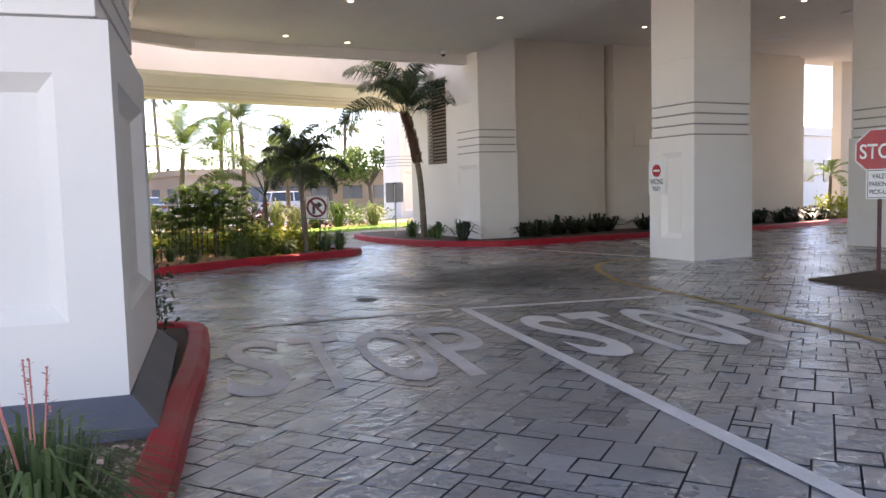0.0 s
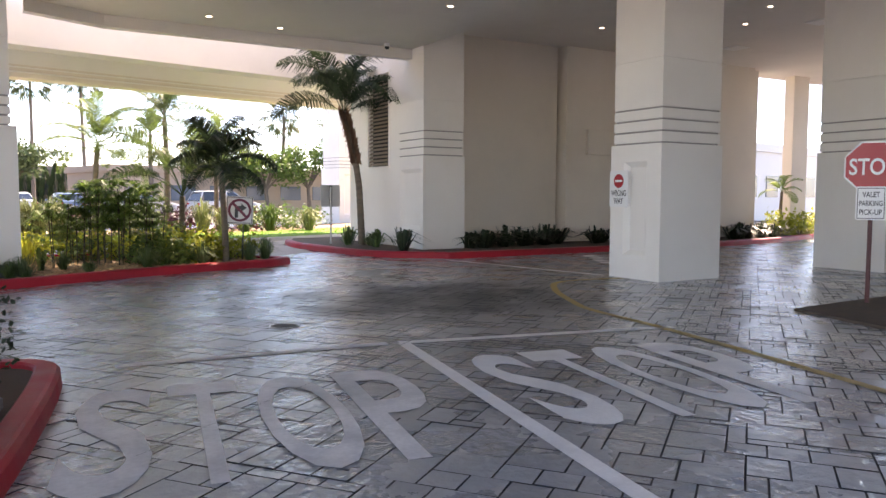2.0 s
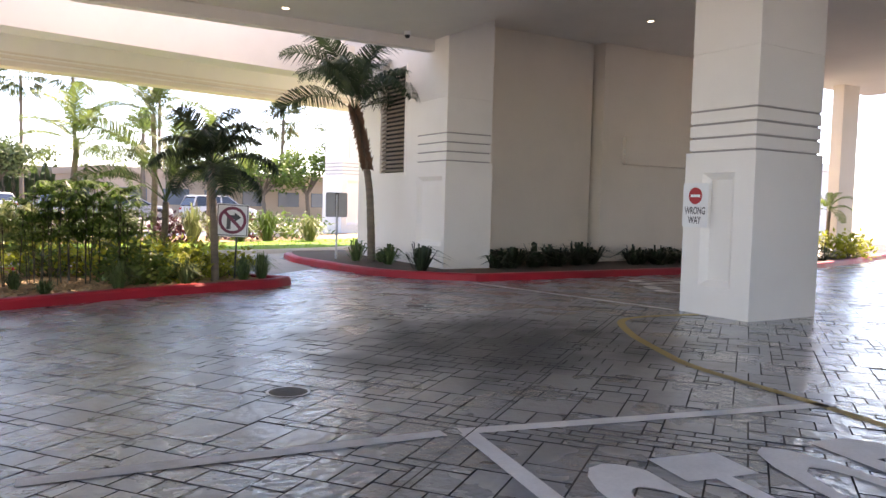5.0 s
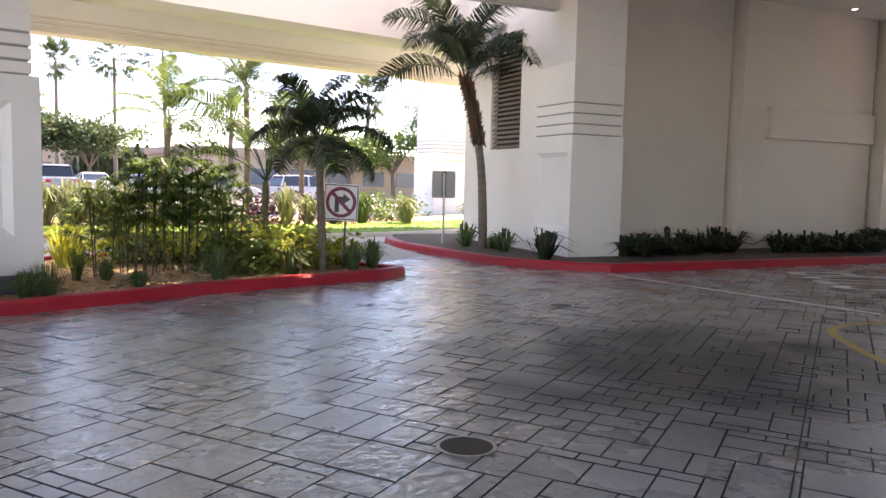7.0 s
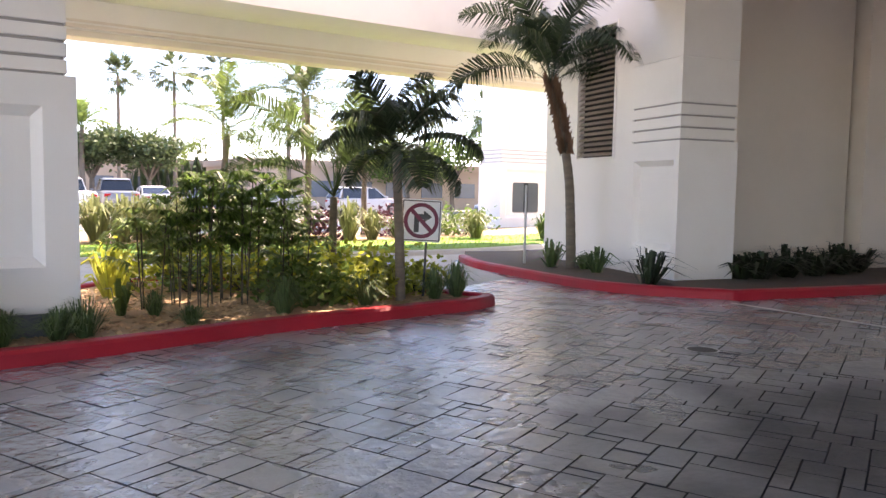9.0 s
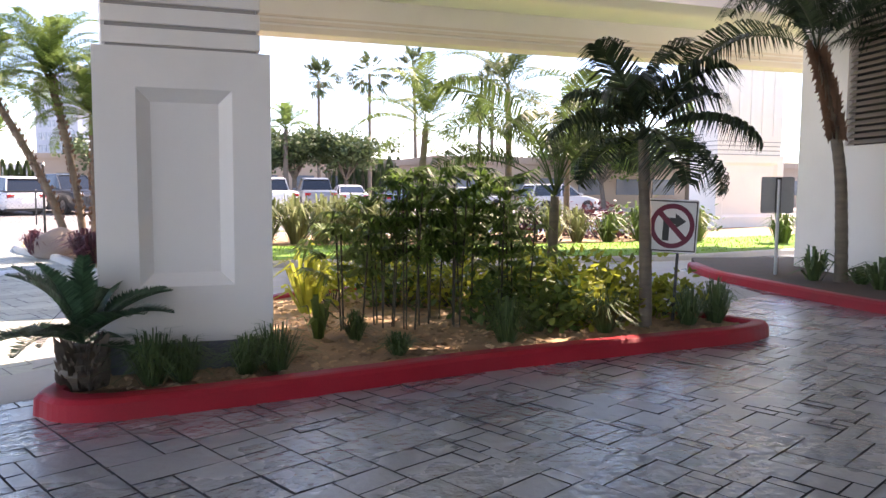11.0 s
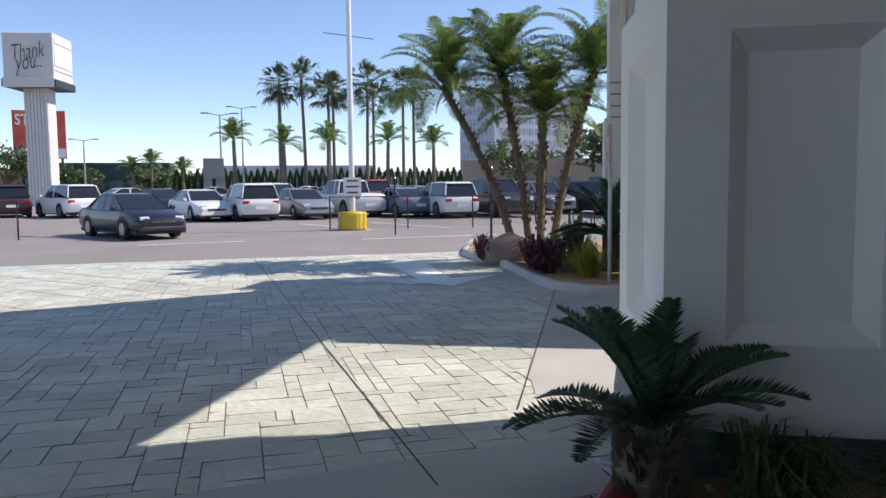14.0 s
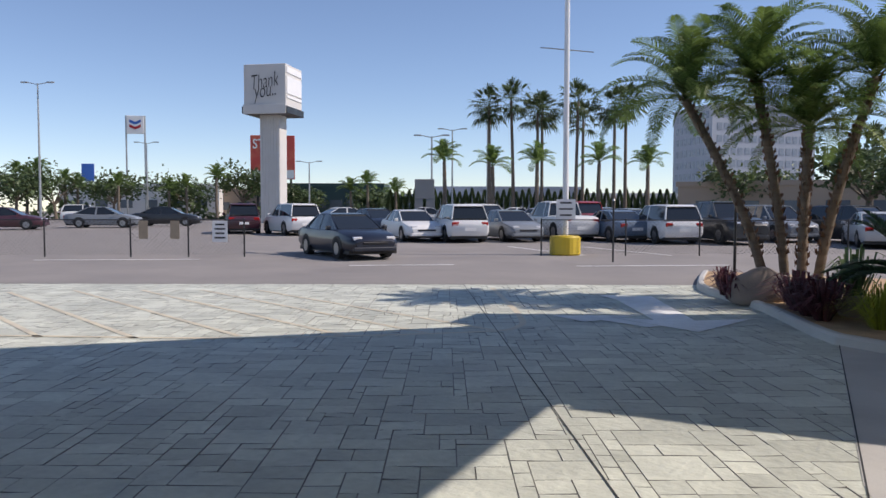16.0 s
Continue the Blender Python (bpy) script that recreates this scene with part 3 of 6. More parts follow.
# no right turn sign on the island
nrt = thing("no_turn_sign", pose(8.72, 16.62, 0.1, 0, 2.5, -8), "square white no-turn sign with red ring on a thin post", "sign")
bm = B()
cyl(bm, (0.09, 0.03, -0.1), (0.09, 0.03, 1.35), 0.017, seg=8)
part("post", bm, "black_paint", nrt)
pl = part("plate", plate(B(), 0.56, 0.58, 0.03), "white_paint", nrt)
pl.matrix_basis = pose(0, 0, 1.06)
bm = B()
ring(bm, 0.19, 0.243, -0.004)
c45 = math.sqrt(0.5)
bm.faces.new([bm.verts.new((x, -0.0042, z)) for x, z in ((-0.16, 0.12), (-0.12, 0.16), (0.16, -0.12), (0.12, -0.16))])
part("prohibition_ring", bm, "maroon_paint", pl)
bm = B()
bm.faces.new([bm.verts.new((x, -0.003, z)) for x, z in ((-0.1, -0.16), (-0.03, -0.16), (-0.03, 0.02), (0.03, 0.02), (0.03, 0.09), (-0.1, 0.09))])
bm.faces.new([bm.verts.new((x, -0.003, z)) for x, z in ((0.03, -0.03), (0.15, 0.055), (0.03, 0.14))])
frame_strip(bm, 0.265, 0.275, 0.014, -0.003)
part("arrow", bm, "black_paint", pl)

# back of a sign by the wall
bs = thing("traffic_sign", pose(12.55, 20.9, 0.1, 0, 0, -8), "bare grey back of a sign on a round post", "sign")
bm = B()
cyl(bm, (0, 0, -0.1), (0, 0, 1.62), 0.028, seg=10)
part("post", bm, "galv", bs)
p_ = part("plate", plate(B(), 0.56, 0.62, 0.04), "galv", bs)
p_.matrix_basis = pose(0, 0.04, 1.36)
bm = B()
box(bm, -0.04, -0.005, 1.06, 0.04, 0.035, 1.66)
part("bracket", bm, "iron", bs)

# wrong way sign on the pillar
ww = thing("wrong_way_sign", pose(14.13, 10.92, 1.62, 0, 0, -90), "white wrong way sign fixed to the pillar", "sign")
bm = plate(B(), 0.47, 0.66, 0.03)
pl = part("plate", bm, "white_paint", ww)
bm = B()
ring(bm, 0.0, 0.125, -0.003)
d_ = part("disc", bm, "red_paint", pl)
d_.matrix_basis = pose(0, 0, 0.14)
bm = B()
bm.faces.new([bm.verts.new((x, -0.0045, z)) for x, z in ((-0.09, 0.12), (0.09, 0.12), (0.09, 0.16), (-0.09, 0.16))])
part("bar", bm, "white_paint", pl)
words(pl, "WRONG", 0, -0.08, 0.38, 0.11)
words(pl, "WAY", 0, -0.22, 0.24, 0.11)
bm = B()
box(bm, -0.12, 0.006, -0.25, 0.12, 0.035, 0.25)
part("bracket", bm, "galv", ww)


def octagon(r):
    return [(r * math.cos(radians(22.5 + 45 * k)), r * math.sin(radians(22.5 + 45 * k))) for k in range(8)]


def stop_sign(m, r, label, zc, post_mat, wood=False):
    t = thing("stop_sign", m, label, "sign")
    bm = B()
    cyl(bm, (0, 0.03, -0.15), (0, 0.03, zc + r * 0.9), 0.03, seg=10)
    part("post", bm, post_mat, t)
    bm = B()
    poly(bm, octagon(r), 0, 0.004)
    pl = part("plate", bm, "white_paint", t)
    pl.matrix_basis = pose(0, 0, zc)
    bm = B()
    poly(bm, octagon(r * 0.94), -0.003, 0.002)
    part("face", bm, "red_paint", pl)
    words(pl, "STOP", 0, 0, r * 1.5, r * 0.62, "white_paint", -0.0055)
    return t


st = stop_sign(pose(14.66, 6.59, 0, 0, 0, -62), 0.37, "red stop sign with a valet parking plate on a dark post", 1.9, "maroon_post")
vp = part("valet_plate", plate(B(), 0.37, 0.46, 0.03), "white_paint", st)
vp.matrix_basis = pose(0, -0.01, 1.4)
bm = B()
frame_strip(bm, 0.165, 0.21, 0.009, -0.002)
part("border", bm, "black_paint", vp)
for k, (w_, ww_) in enumerate((("VALET", 0.21), ("PARKING", 0.28), ("PICK-UP", 0.27))):
    words(vp, w_, 0, 0.12 - 0.12 * k, ww_, 0.075)
stop_sign(pose(1.75, 22.6, 0.1, 0, 0, -76), 0.33, "red stop sign on a galvanised post by the palm bed", 2.1, "galv")
bm = B()
prism(bm, [(13.3, 6.75), (12.9, 5.2), (16, 3.6), (19, 5.8), (18.5, 6.9), (15.0, 6.85)], -0.05, 0.03)
setting("sign_bed", bm, "soil", "dark soil bed round the stop sign", "bed")

# ---- ceiling fittings ----
def downlight(x, y, z, r=0.065):
    t = thing("ceiling_light", pose(x, y, z), "small round recessed ceiling light, lit", "ceiling light", "ceiling lights")
    bm = B()
    ring(bm, r, r * 1.4, 0)
    bmesh.ops.transform(bm, matrix=Matrix.Rotation(radians(90), 4, "X") @ Matrix.Translation((0, 0, 0)), verts=bm.verts)
    bmesh.ops.translate(bm, verts=bm.verts, vec=(0, 0, -0.006))
    part("trim", bm, "white_paint", t)
    bm = B()
    bmesh.ops.create_circle(bm, cap_ends=True, radius=r, segments=20)
    bmesh.ops.translate(bm, verts=bm.verts, vec=(0, 0, -0.004))
    part("lens", bm, "lamp", t)


lm = bpy.data.materials.new("lamp")
lm.use_nodes = True
lm.node_tree.nodes["Principled BSDF"].inputs["Emission Color"].default_value = (1, 0.93, 0.8, 1)
lm.node_tree.nodes["Principled BSDF"].inputs["Emission Strength"].default_value = 1.6
M["lamp"] = lm
for x, y in ((8.34, 17.19), (8.72, 13.58), (12.27, 13.81), (9.99, 17.5), (8.5, 9.5), (12.3, 9.5), (8.5, 5.0), (12.3, 5.0)):
    downlight(x, y, CEIL)
for x, y in ((20.19, 12.38), (21.25, 13.9), (18.39, 16.17), (22.1, 18.0), (24.5, 12.4), (17, 6)):
    downlight(x, y, CEIL2)
for x, y in ((23.64, 16.1), (22.64, 12.67)):
    t = thing("ceiling_vent", pose(x, y, CEIL2), "flat white square vent panel in the soffit", "vent", "ceiling vents")
    bm = B()
    box(bm, -0.3, -0.3, -0.025, 0.3, 0.3, -0.001, 0.006)
    part("frame", bm, "white_paint", t)
    bm = B()
    for k in range(6):
        box(bm, -0.24, -0.22 + k * 0.08, -0.032, 0.24, -0.18 + k * 0.08, -0.026)
    part("grille", bm, "white_paint", t)
t = thing("security_camera", pose(12.82, 18.2 - 0.4, CEIL), "white dome security camera under the soffit", "security camera")
bm = B()
cyl(bm, (0, 0, 0), (0, 0, -0.08), 0.075, 0.07, 16)
part("housing", bm, "white_paint", t)
bm = B()
bmesh.ops.create_uvsphere(bm, u_segments=14, v_segments=8, radius=0.06)
bmesh.ops.translate(bm, verts=bm.verts, vec=(0, 0, -0.09))
part("dome", bm, "black_paint", t, smooth=True)
# hose box on the pillar
t = thing("wall_box", pose(14.93, 17.95, 1.35), "small grey box fixed to the pillar side", "junction box")
bm = B()
box(bm, 0, -0.12, -0.15, 0.05, 0.12, 0.15, 0.01)
part("lid", bm, "galv", t)

# ---- plants ----
def leaf_mat(name, c, var=0.3, transl=0.3, rough=0.5):
    M[name] = material(name, c, rough, var=var, scale=12, fine=30, bump=0.0, island=0.35, transl=transl, spec=0.35)


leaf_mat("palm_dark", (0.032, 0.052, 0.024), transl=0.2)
leaf_mat("palm_green", (0.14, 0.215, 0.06), transl=0.45)
leaf_mat("palm_mid", (0.075, 0.12, 0.035), transl=0.35)
leaf_mat("palm_bright", (0.15, 0.22, 0.055), transl=0.38)
leaf_mat("cycad_green", (0.045, 0.10, 0.05), transl=0.2, rough=0.4)
leaf_mat("rhapis_green", (0.095, 0.165, 0.035), transl=0.55)
leaf_mat("shrub_yellow", (0.33, 0.36, 0.05), transl=0.45)
leaf_mat("shrub_green", (0.12, 0.19, 0.05), transl=0.35)
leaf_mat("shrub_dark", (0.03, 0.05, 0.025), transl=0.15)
leaf_mat("grass_green", (0.10, 0.16, 0.06), transl=0.3)
leaf_mat("flax", (0.24, 0.27, 0.12), transl=0.35)
leaf_mat("purple_leaf", (0.12, 0.04, 0.05), transl=0.25)
leaf_mat("tree_leaf", (0.13, 0.21, 0.05), transl=0.4)
leaf_mat("far_leaf", (0.09, 0.13, 0.055), transl=0.3)
leaf_mat("lawn_blade", (0.17, 0.34, 0.04), transl=0.4)
M["bark"] = material("bark", (0.16, 0.13, 0.10), 0.9, var=0.35, scale=14, fine=40, bump=0.9, stretch=(1, 1, 5))
M["bark_pale"] = material("bark_pale", (0.18, 0.14, 0.105), 0.9, var=0.4, scale=14, fine=40, bump=0.9, stretch=(1, 1, 5))
M["bark_red"] = material("bark_red", (0.19, 0.11, 0.07), 0.9, var=0.4, scale=14, fine=40, bump=0.9)
M["cane"] = material("cane", (0.06, 0.055, 0.035), 0.8, var=0.3, scale=14, stretch=(1, 1, 4))
M["stone"] = material("stone", (0.24, 0.19, 0.16), 0.85, var=0.3, scale=8, bump=0.8)
RNG = random.Random(7)


def blade(bm, p0, p1, p2, w, up=Vector((0, 0, 1))):
    """A tapering leaf blade of two pieces along p0, p1, p2."""
    d = (p2 - p0)
    s = d.cross(up)
    if s.length < 1e-5:
        s = Vector((1, 0, 0))
    s.normalize()
    a, b = bm.verts.new(p0 + s * w * 0.35), bm.verts.new(p0 - s * w * 0.35)
    c, e = bm.verts.new(p1 + s * w * 0.5), bm.verts.new(p1 - s * w * 0.5)
    f = bm.verts.new(p2)
    bm.faces.new((a, b, e, c))
    bm.faces.new((c, e, f))


def frond_mesh(name, length, mat, stem=0.18, pairs=34, leaf=0.38, width=0.03, arch=70, droop=0.5, vee=35, rise0=55, seed=1, rachis=0.014):
    """A feather leaf that starts at the origin and goes out along +x."""
    r = random.Random(seed)
    bm = B()
    pts, n = [], 16
    p = Vector((0, 0, 0))
    for i in range(n + 1):
        pts.append(p.copy())
        a = radians(rise0 - arch * (i / n) ** 1.3)
        p = p + Vector((math.cos(a), 0, math.sin(a))) * length / n
    for i in range(n):
        q = pts[i + 1] - pts[i]
        w0, w1 = rachis * (1 - i / n * 0.8), rachis * (1 - (i + 1) / n * 0.8)
        up = Vector((-q.z, 0, q.x)).normalized()
        side = Vector((0, 1, 0))
        ring0 = [bm.verts.new(pts[i] + up * w0), bm.verts.new(pts[i] - up * w0 * 0.3 + side * w0), bm.verts.new(pts[i] - up * w0 * 0.3 - side * w0)]
        ring1 = [bm.verts.new(pts[i + 1] + up * w1), bm.verts.new(pts[i + 1] - up * w1 * 0.3 + side * w1), bm.verts.new(pts[i + 1] - up * w1 * 0.3 - side * w1)]
        for k in range(3):
            bm.faces.new((ring0[k], ring0[(k + 1) % 3], ring1[(k + 1) % 3], ring1[k]))
    for i in range(pairs):
        s = stem + (1 - stem) * (i + 0.5) / pairs
        j = min(int(s * n), n - 1)
        q = pts[j].lerp(pts[j + 1], s * n - j)
        t = (pts[j + 1] - pts[j]).normalized()
        up = Vector((-t.z, 0, t.x))
        L = leaf * (math.sin(math.pi * min(0.98, 0.12 + 0.86 * (i + 0.5) / pairs)) ** 0.6) * r.uniform(0.85, 1.1)
        for sd in (-1, 1):
            out = (Vector((0, sd, 0)) * 1.0 + t * r.uniform(0.45, 0.75) + up * math.tan(radians(vee)) * 0.6).normalized()
            m = q + out * L * 0.55
            e = q + out * L - Vector((0, 0, 1)) * L * droop * r.uniform(0.7, 1.2)
            blade(bm, q, m, e, width * r.uniform(0.8, 1.1), up)
    me = bpy.data.meshes.new(name)
    bm.to_mesh(me)
    bm.free()
    me.materials.append(M[mat])
    return me


def tube(bm, pts, radii, seg=10, ringed=0.0):
    rings = []
    for i, p in enumerate(pts):
        t = (pts[min(i + 1, len(pts) - 1)] - pts[max(i - 1, 0)]).normalized()
        x = t.cross(Vector((0, 1, 0.01))).normalized()
        y = t.cross(x)
        rr = radii[i] * (1 + (ringed if i % 2 else -ringed))
        rings.append([bm.verts.new(p + (x * math.cos(2 * math.pi * k / seg) + y * math.sin(2 * math.pi * k / seg)) * rr) for k in range(seg)])
    for a, b in zip(rings, rings[1:]):
        for k in range(seg):
            bm.faces.new((a[k], a[(k + 1) % seg], b[(k + 1) % seg], b[k]))
    bm.faces.new(rings[0][::-1])
    bm.faces.new(rings[-1])
    return bm


def bend(points, n):
    l3 = []
    k = len(points)
    for i in range(k - 1):
        for s in range(n):
            t = s / n
            p = [Vector(points[min(max(i + j, 0), k - 1)]) for j in (-1, 0, 1, 2)]
            l3.append(0.5 * (2 * p[1] + (p[2] - p[0]) * t + (2 * p[0] - 5 * p[1] + 4 * p[2] - p[3]) * t * t + (3 * p[1] - p[0] - 3 * p[2] + p[3]) * t ** 3))
    l3.append(Vector(points[-1]))
    return l3


def palm(x, y, z, trunk, r0, r1, meshes, count, label, name="palm_tree", tilt=(-25, 50), bark="bark", seed=1, shag=None, shag_n=9, shag_s=1.0, group="", scale=(0.85, 1.1)):
    r = random.Random(seed)
    t = thing(name, pose(x, y, z), label, "palm tree", group)
    pts = bend(trunk, 10)
    k = len(pts)
    rad = [r0 + (r1 - r0) * i / (k - 1) for i in range(k)]
    rad[0] = r0 * 1.35
    part("trunk", tube(B(), pts, rad, 12, 0.035), bark, t, smooth=True)
    top = pts[-1]
    if shag:
        bm = B()
        for i in range(int(k * shag), k):
            for j in range(shag_n):
                a = r.uniform(0, 2 * math.pi)
                d = Vector((math.cos(a), math.sin(a), 0))
                p = pts[i] + d * rad[i] * 0.9
                blade(bm, p, p + d * 0.03 + Vector((0, 0, r.uniform(0.02, 0.1))), p + (d * r.uniform(0.02, 0.06) + Vector((0, 0, r.uniform(-0.05, 0.14)))) * shag_s, 0.045 * shag_s, d.cross(Vector((0, 0, 1))))
        part("shag", bm, "bark_red", t, "shaggy reddish leaf bases")
    for i in range(count):
        o = new("frond", meshes[i % len(meshes)])
        o.parent = t
        az = 360 * (i * 0.382) + r.uniform(-14, 14)
        e = tilt[0] + (tilt[1] - tilt[0]) * (i + 0.5) / count + r.uniform(-6, 6)
        s = r.uniform(*scale)
        o.matrix_basis = Matrix.Translation(top + Vector((0, 0, 0.05 * (i / count)))) @ pose(0, 0, 0, 0, -e, az) @ pose(0, 0, 0, r.uniform(-25, 25), 0, 0) @ Matrix.Diagonal((s, s, s, 1))
    return t


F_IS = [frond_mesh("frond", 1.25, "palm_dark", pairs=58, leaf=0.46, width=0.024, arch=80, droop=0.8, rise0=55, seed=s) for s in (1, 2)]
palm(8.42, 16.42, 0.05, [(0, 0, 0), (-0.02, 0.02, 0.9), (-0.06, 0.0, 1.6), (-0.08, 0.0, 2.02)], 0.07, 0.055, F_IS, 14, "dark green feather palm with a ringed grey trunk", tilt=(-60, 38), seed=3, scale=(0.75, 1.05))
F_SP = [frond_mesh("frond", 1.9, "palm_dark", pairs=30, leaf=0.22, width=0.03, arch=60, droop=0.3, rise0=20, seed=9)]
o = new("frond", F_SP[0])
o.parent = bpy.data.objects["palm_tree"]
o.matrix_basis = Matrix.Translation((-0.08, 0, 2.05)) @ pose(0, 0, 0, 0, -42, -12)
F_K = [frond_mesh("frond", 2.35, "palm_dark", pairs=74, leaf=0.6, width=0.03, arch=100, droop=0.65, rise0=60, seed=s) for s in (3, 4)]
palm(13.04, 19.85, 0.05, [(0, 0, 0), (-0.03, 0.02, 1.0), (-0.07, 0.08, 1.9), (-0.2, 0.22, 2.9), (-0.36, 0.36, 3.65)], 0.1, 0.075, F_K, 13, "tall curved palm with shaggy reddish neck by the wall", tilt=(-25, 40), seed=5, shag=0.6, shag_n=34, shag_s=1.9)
F_BR = [frond_mesh("frond", 1.5, "palm_bright", pairs=36, leaf=0.42, width=0.03, arch=80, droop=0.45, rise0=55, seed=s) for s in (5, 6)]
F_GR = [frond_mesh("frond", 1.6, "palm_green", pairs=36, leaf=0.42, width=0.03, arch=95, droop=0.5, rise0=60, seed=s) for s in (7, 8)]
F_TALL = [frond_mesh("frond", 2.1, "palm_mid", pairs=50, leaf=0.5, width=0.03, arch=75, droop=0.45, rise0=55, seed=s) for s in (15, 16)]
F_TALLB = [frond_mesh("frond", 2.1, "palm_bright", pairs=50, leaf=0.5, width=0.03, arch=75, droop=0.45, rise0=55, seed=s) for s in (25, 26)]
palm(9.55, 29.1, 0.1, [(0, 0, 0), (0.05, 0, 2.0), (0.0, 0, 4.1)], 0.11, 0.08, F_TALL, 16, "slim green palm standing behind the lawn", tilt=(-62, 36), seed=6)
palm(7.1, 27.8, 0.1, [(0, 0, 0), (0.0, 0, 1.6), (0.1, 0, 2.9)], 0.1, 0.08, F_TALLB, 16, "yellow-green feather palm behind the lawn", tilt=(-62, 36), seed=7)
palm(11.8, 31.0, 0.1, [(0, 0, 0), (0.0, 0, 1.8), (0.1, 0, 3.4)], 0.1, 0.08, F_BR, 13, "yellow-green feather palm behind the lawn", tilt=(-62, 36), seed=17)
F_AR = [frond_mesh("frond", 2.3, "palm_mid", pairs=54, leaf=0.5, width=0.028, arch=a, droop=0.55, rise0=78, seed=k, stem=0.3) for k, a in ((15, 95), (35, 115), (36, 80))]
palm(7.95, 18.5, 0.05, [(0, 0, 0), (0.0, 0, 0.4), (0.03, 0, 1.4)], 0.08, 0.06, F_AR, 16, "tall arching feather palm among the island shrubs", tilt=(-38, 14), seed=8, scale=(0.8, 1.1))
palm(6.7, 18.5, 0.05, [(0, 0, 0), (0.0, 0, 0.4), (0.03, 0, 0.7)], 0.07, 0.05, F_GR, 11, "low arching green palm among the island shrubs", tilt=(-40, 30), seed=18, scale=(0.7, 0.95))
F_PH = [frond_mesh("frond", 2.15, "palm_green", pairs=70, leaf=0.4, width=0.022, arch=92, droop=0.35, rise0=62, seed=s, stem=0.1) for s in (11, 12)]
F_PB = [frond_mesh("frond", 2.1, "palm_bright", pairs=66, leaf=0.4, width=0.024, arch=85, droop=0.3, rise0=62, seed=s, stem=0.1) for s in (13,)]
for (bx, by), tx, ty, h, sd in (((-0.85, 26.4), -1.35, -0.65, 3.5, 21), ((-0.6, 26.6), -0.55, -0.2, 3.8, 22), ((-0.3, 26.3), 0.05, 0.05, 2.9, 23), ((-0.15, 26.65), 0.8, 0.4, 3.8, 24)):
    palm(bx, by, 0.1, [(0, 0, 0), (tx * 0.25, ty * 0.25, h * 0.35), (tx * 0.62, ty * 0.62, h * 0.7), (tx, ty, h)], 0.085, 0.075, F_PH + F_PB, 38, "leaning multi-trunk date palm in the kerbed bed", tilt=(-58, 40), seed=sd, bark="bark_pale", shag=0.2, group="palm cluster", scale=(0.65, 0.92))


def cycad(x, y, z, s, n, label, seed, mat="cycad_green", trunk=0.34):
    r = random.Random(seed)
    t = thing("sago_palm", pose(x, y, z, 0, 0, r.uniform(0, 360)), label, "sago palm", "sago palms")
    bm = B()
    tube(bm, [Vector((0, 0, trunk * i / 8)) for i in range(9)], [0.13, 0.15, 0.15, 0.16, 0.15, 0.15, 0.14, 0.12, 0.08], 12, 0.06)
    for i in range(240):
        a, zz = r.uniform(0, 6.28), r.uniform(0.0, trunk)
        d = Vector((math.cos(a), math.sin(a), 0))
        blade(bm, d * 0.12 + Vector((0, 0, zz)), d * 0.16 + Vector((0, 0, zz + 0.03)), d * 0.19 + Vector((0, 0, zz + 0.09)), 0.035, d.cross(Vector((0, 0, 1))))
    part("trunk", bm, "bark", t)
    fm = [frond_mesh("frond", 0.85, mat, pairs=54, leaf=0.16, width=0.019, arch=a, droop=0.05, vee=40, rise0=b, seed=seed + k, stem=0.12, rachis=0.009) for k, (a, b) in enumerate(((45, 30), (60, 45), (40, 60)))]
    for i in range(n):
        o = new("frond", fm[i % 3])
        o.parent = t
        o.matrix_basis = Matrix.Translation((0, 0, trunk)) @ pose(0, 0, 0, 0, -(-34 + 64 * i / n), 360 * i * 0.382 + r.uniform(-10, 10)) @ Matrix.Diagonal((s, s, s, 1))
    return t


cycad(3.38, 14.47, 0.08, 0.86, 26, "dark green sago palm at the kerb corner", 31)
cycad(1.6, 24.0, 0.08, 1.35, 24, "large sago palm in the kerbed bed", 32, trunk=0.6)


def tuft(name, x, y, z, h, spread, n, mat, label, category, seed, w=0.012, group="", flower=None):
    r = random.Random(seed)
    spread *= 1.5
    t = thing(name, pose(x, y, z, 0, 0, r.uniform(0, 360)), label, category, group)
    bm = B()
    for i in range(n):
        a = r.uniform(0, 2 * math.pi)
        d = Vector((math.cos(a), math.sin(a), 0))
        o = d * r.uniform(0, 0.35) * spread * 0.5
        L, lean = h * r.uniform(0.5, 1.12), r.uniform(0.02, 1.0) ** 0.8
        m = o + d * spread * lean * 0.4 + Vector((0, 0, L * (1 - 0.25 * lean)))
        e = o + d * spread * lean + Vector((0, 0, L * (1 - 0.62 * lean * lean)))
        blade(bm, o, m, e, w * r.uniform(0.7, 1.2), d.cross(Vector((0, 0, 1))).cross(d))
    part("foliage", bm, mat, t)
    if flower:
        bm = B()
        for i in range(flower):
            a = r.uniform(0, 2 * math.pi)
            d = Vector((math.cos(a), math.sin(a), 0)) * spread * r.uniform(0.1, 0.4)
            cyl(bm, (0, 0, h * 0.3), d + Vector((0, 0, h * 1.35)), 0.004, 0.003, 5)
            for k in range(16):
                q = d + Vector((0, 0, h * (1.35 - 0.018 * k)))
                e = Vector((r.uniform(-1, 1), r.uniform(-1, 1), 0.3)) * 0.03
                blade(bm, q, q + e * 0.5, q + e, 0.012)
        part("flower_spike", bm, "flower", t, "pale red flower spikes")
    return t


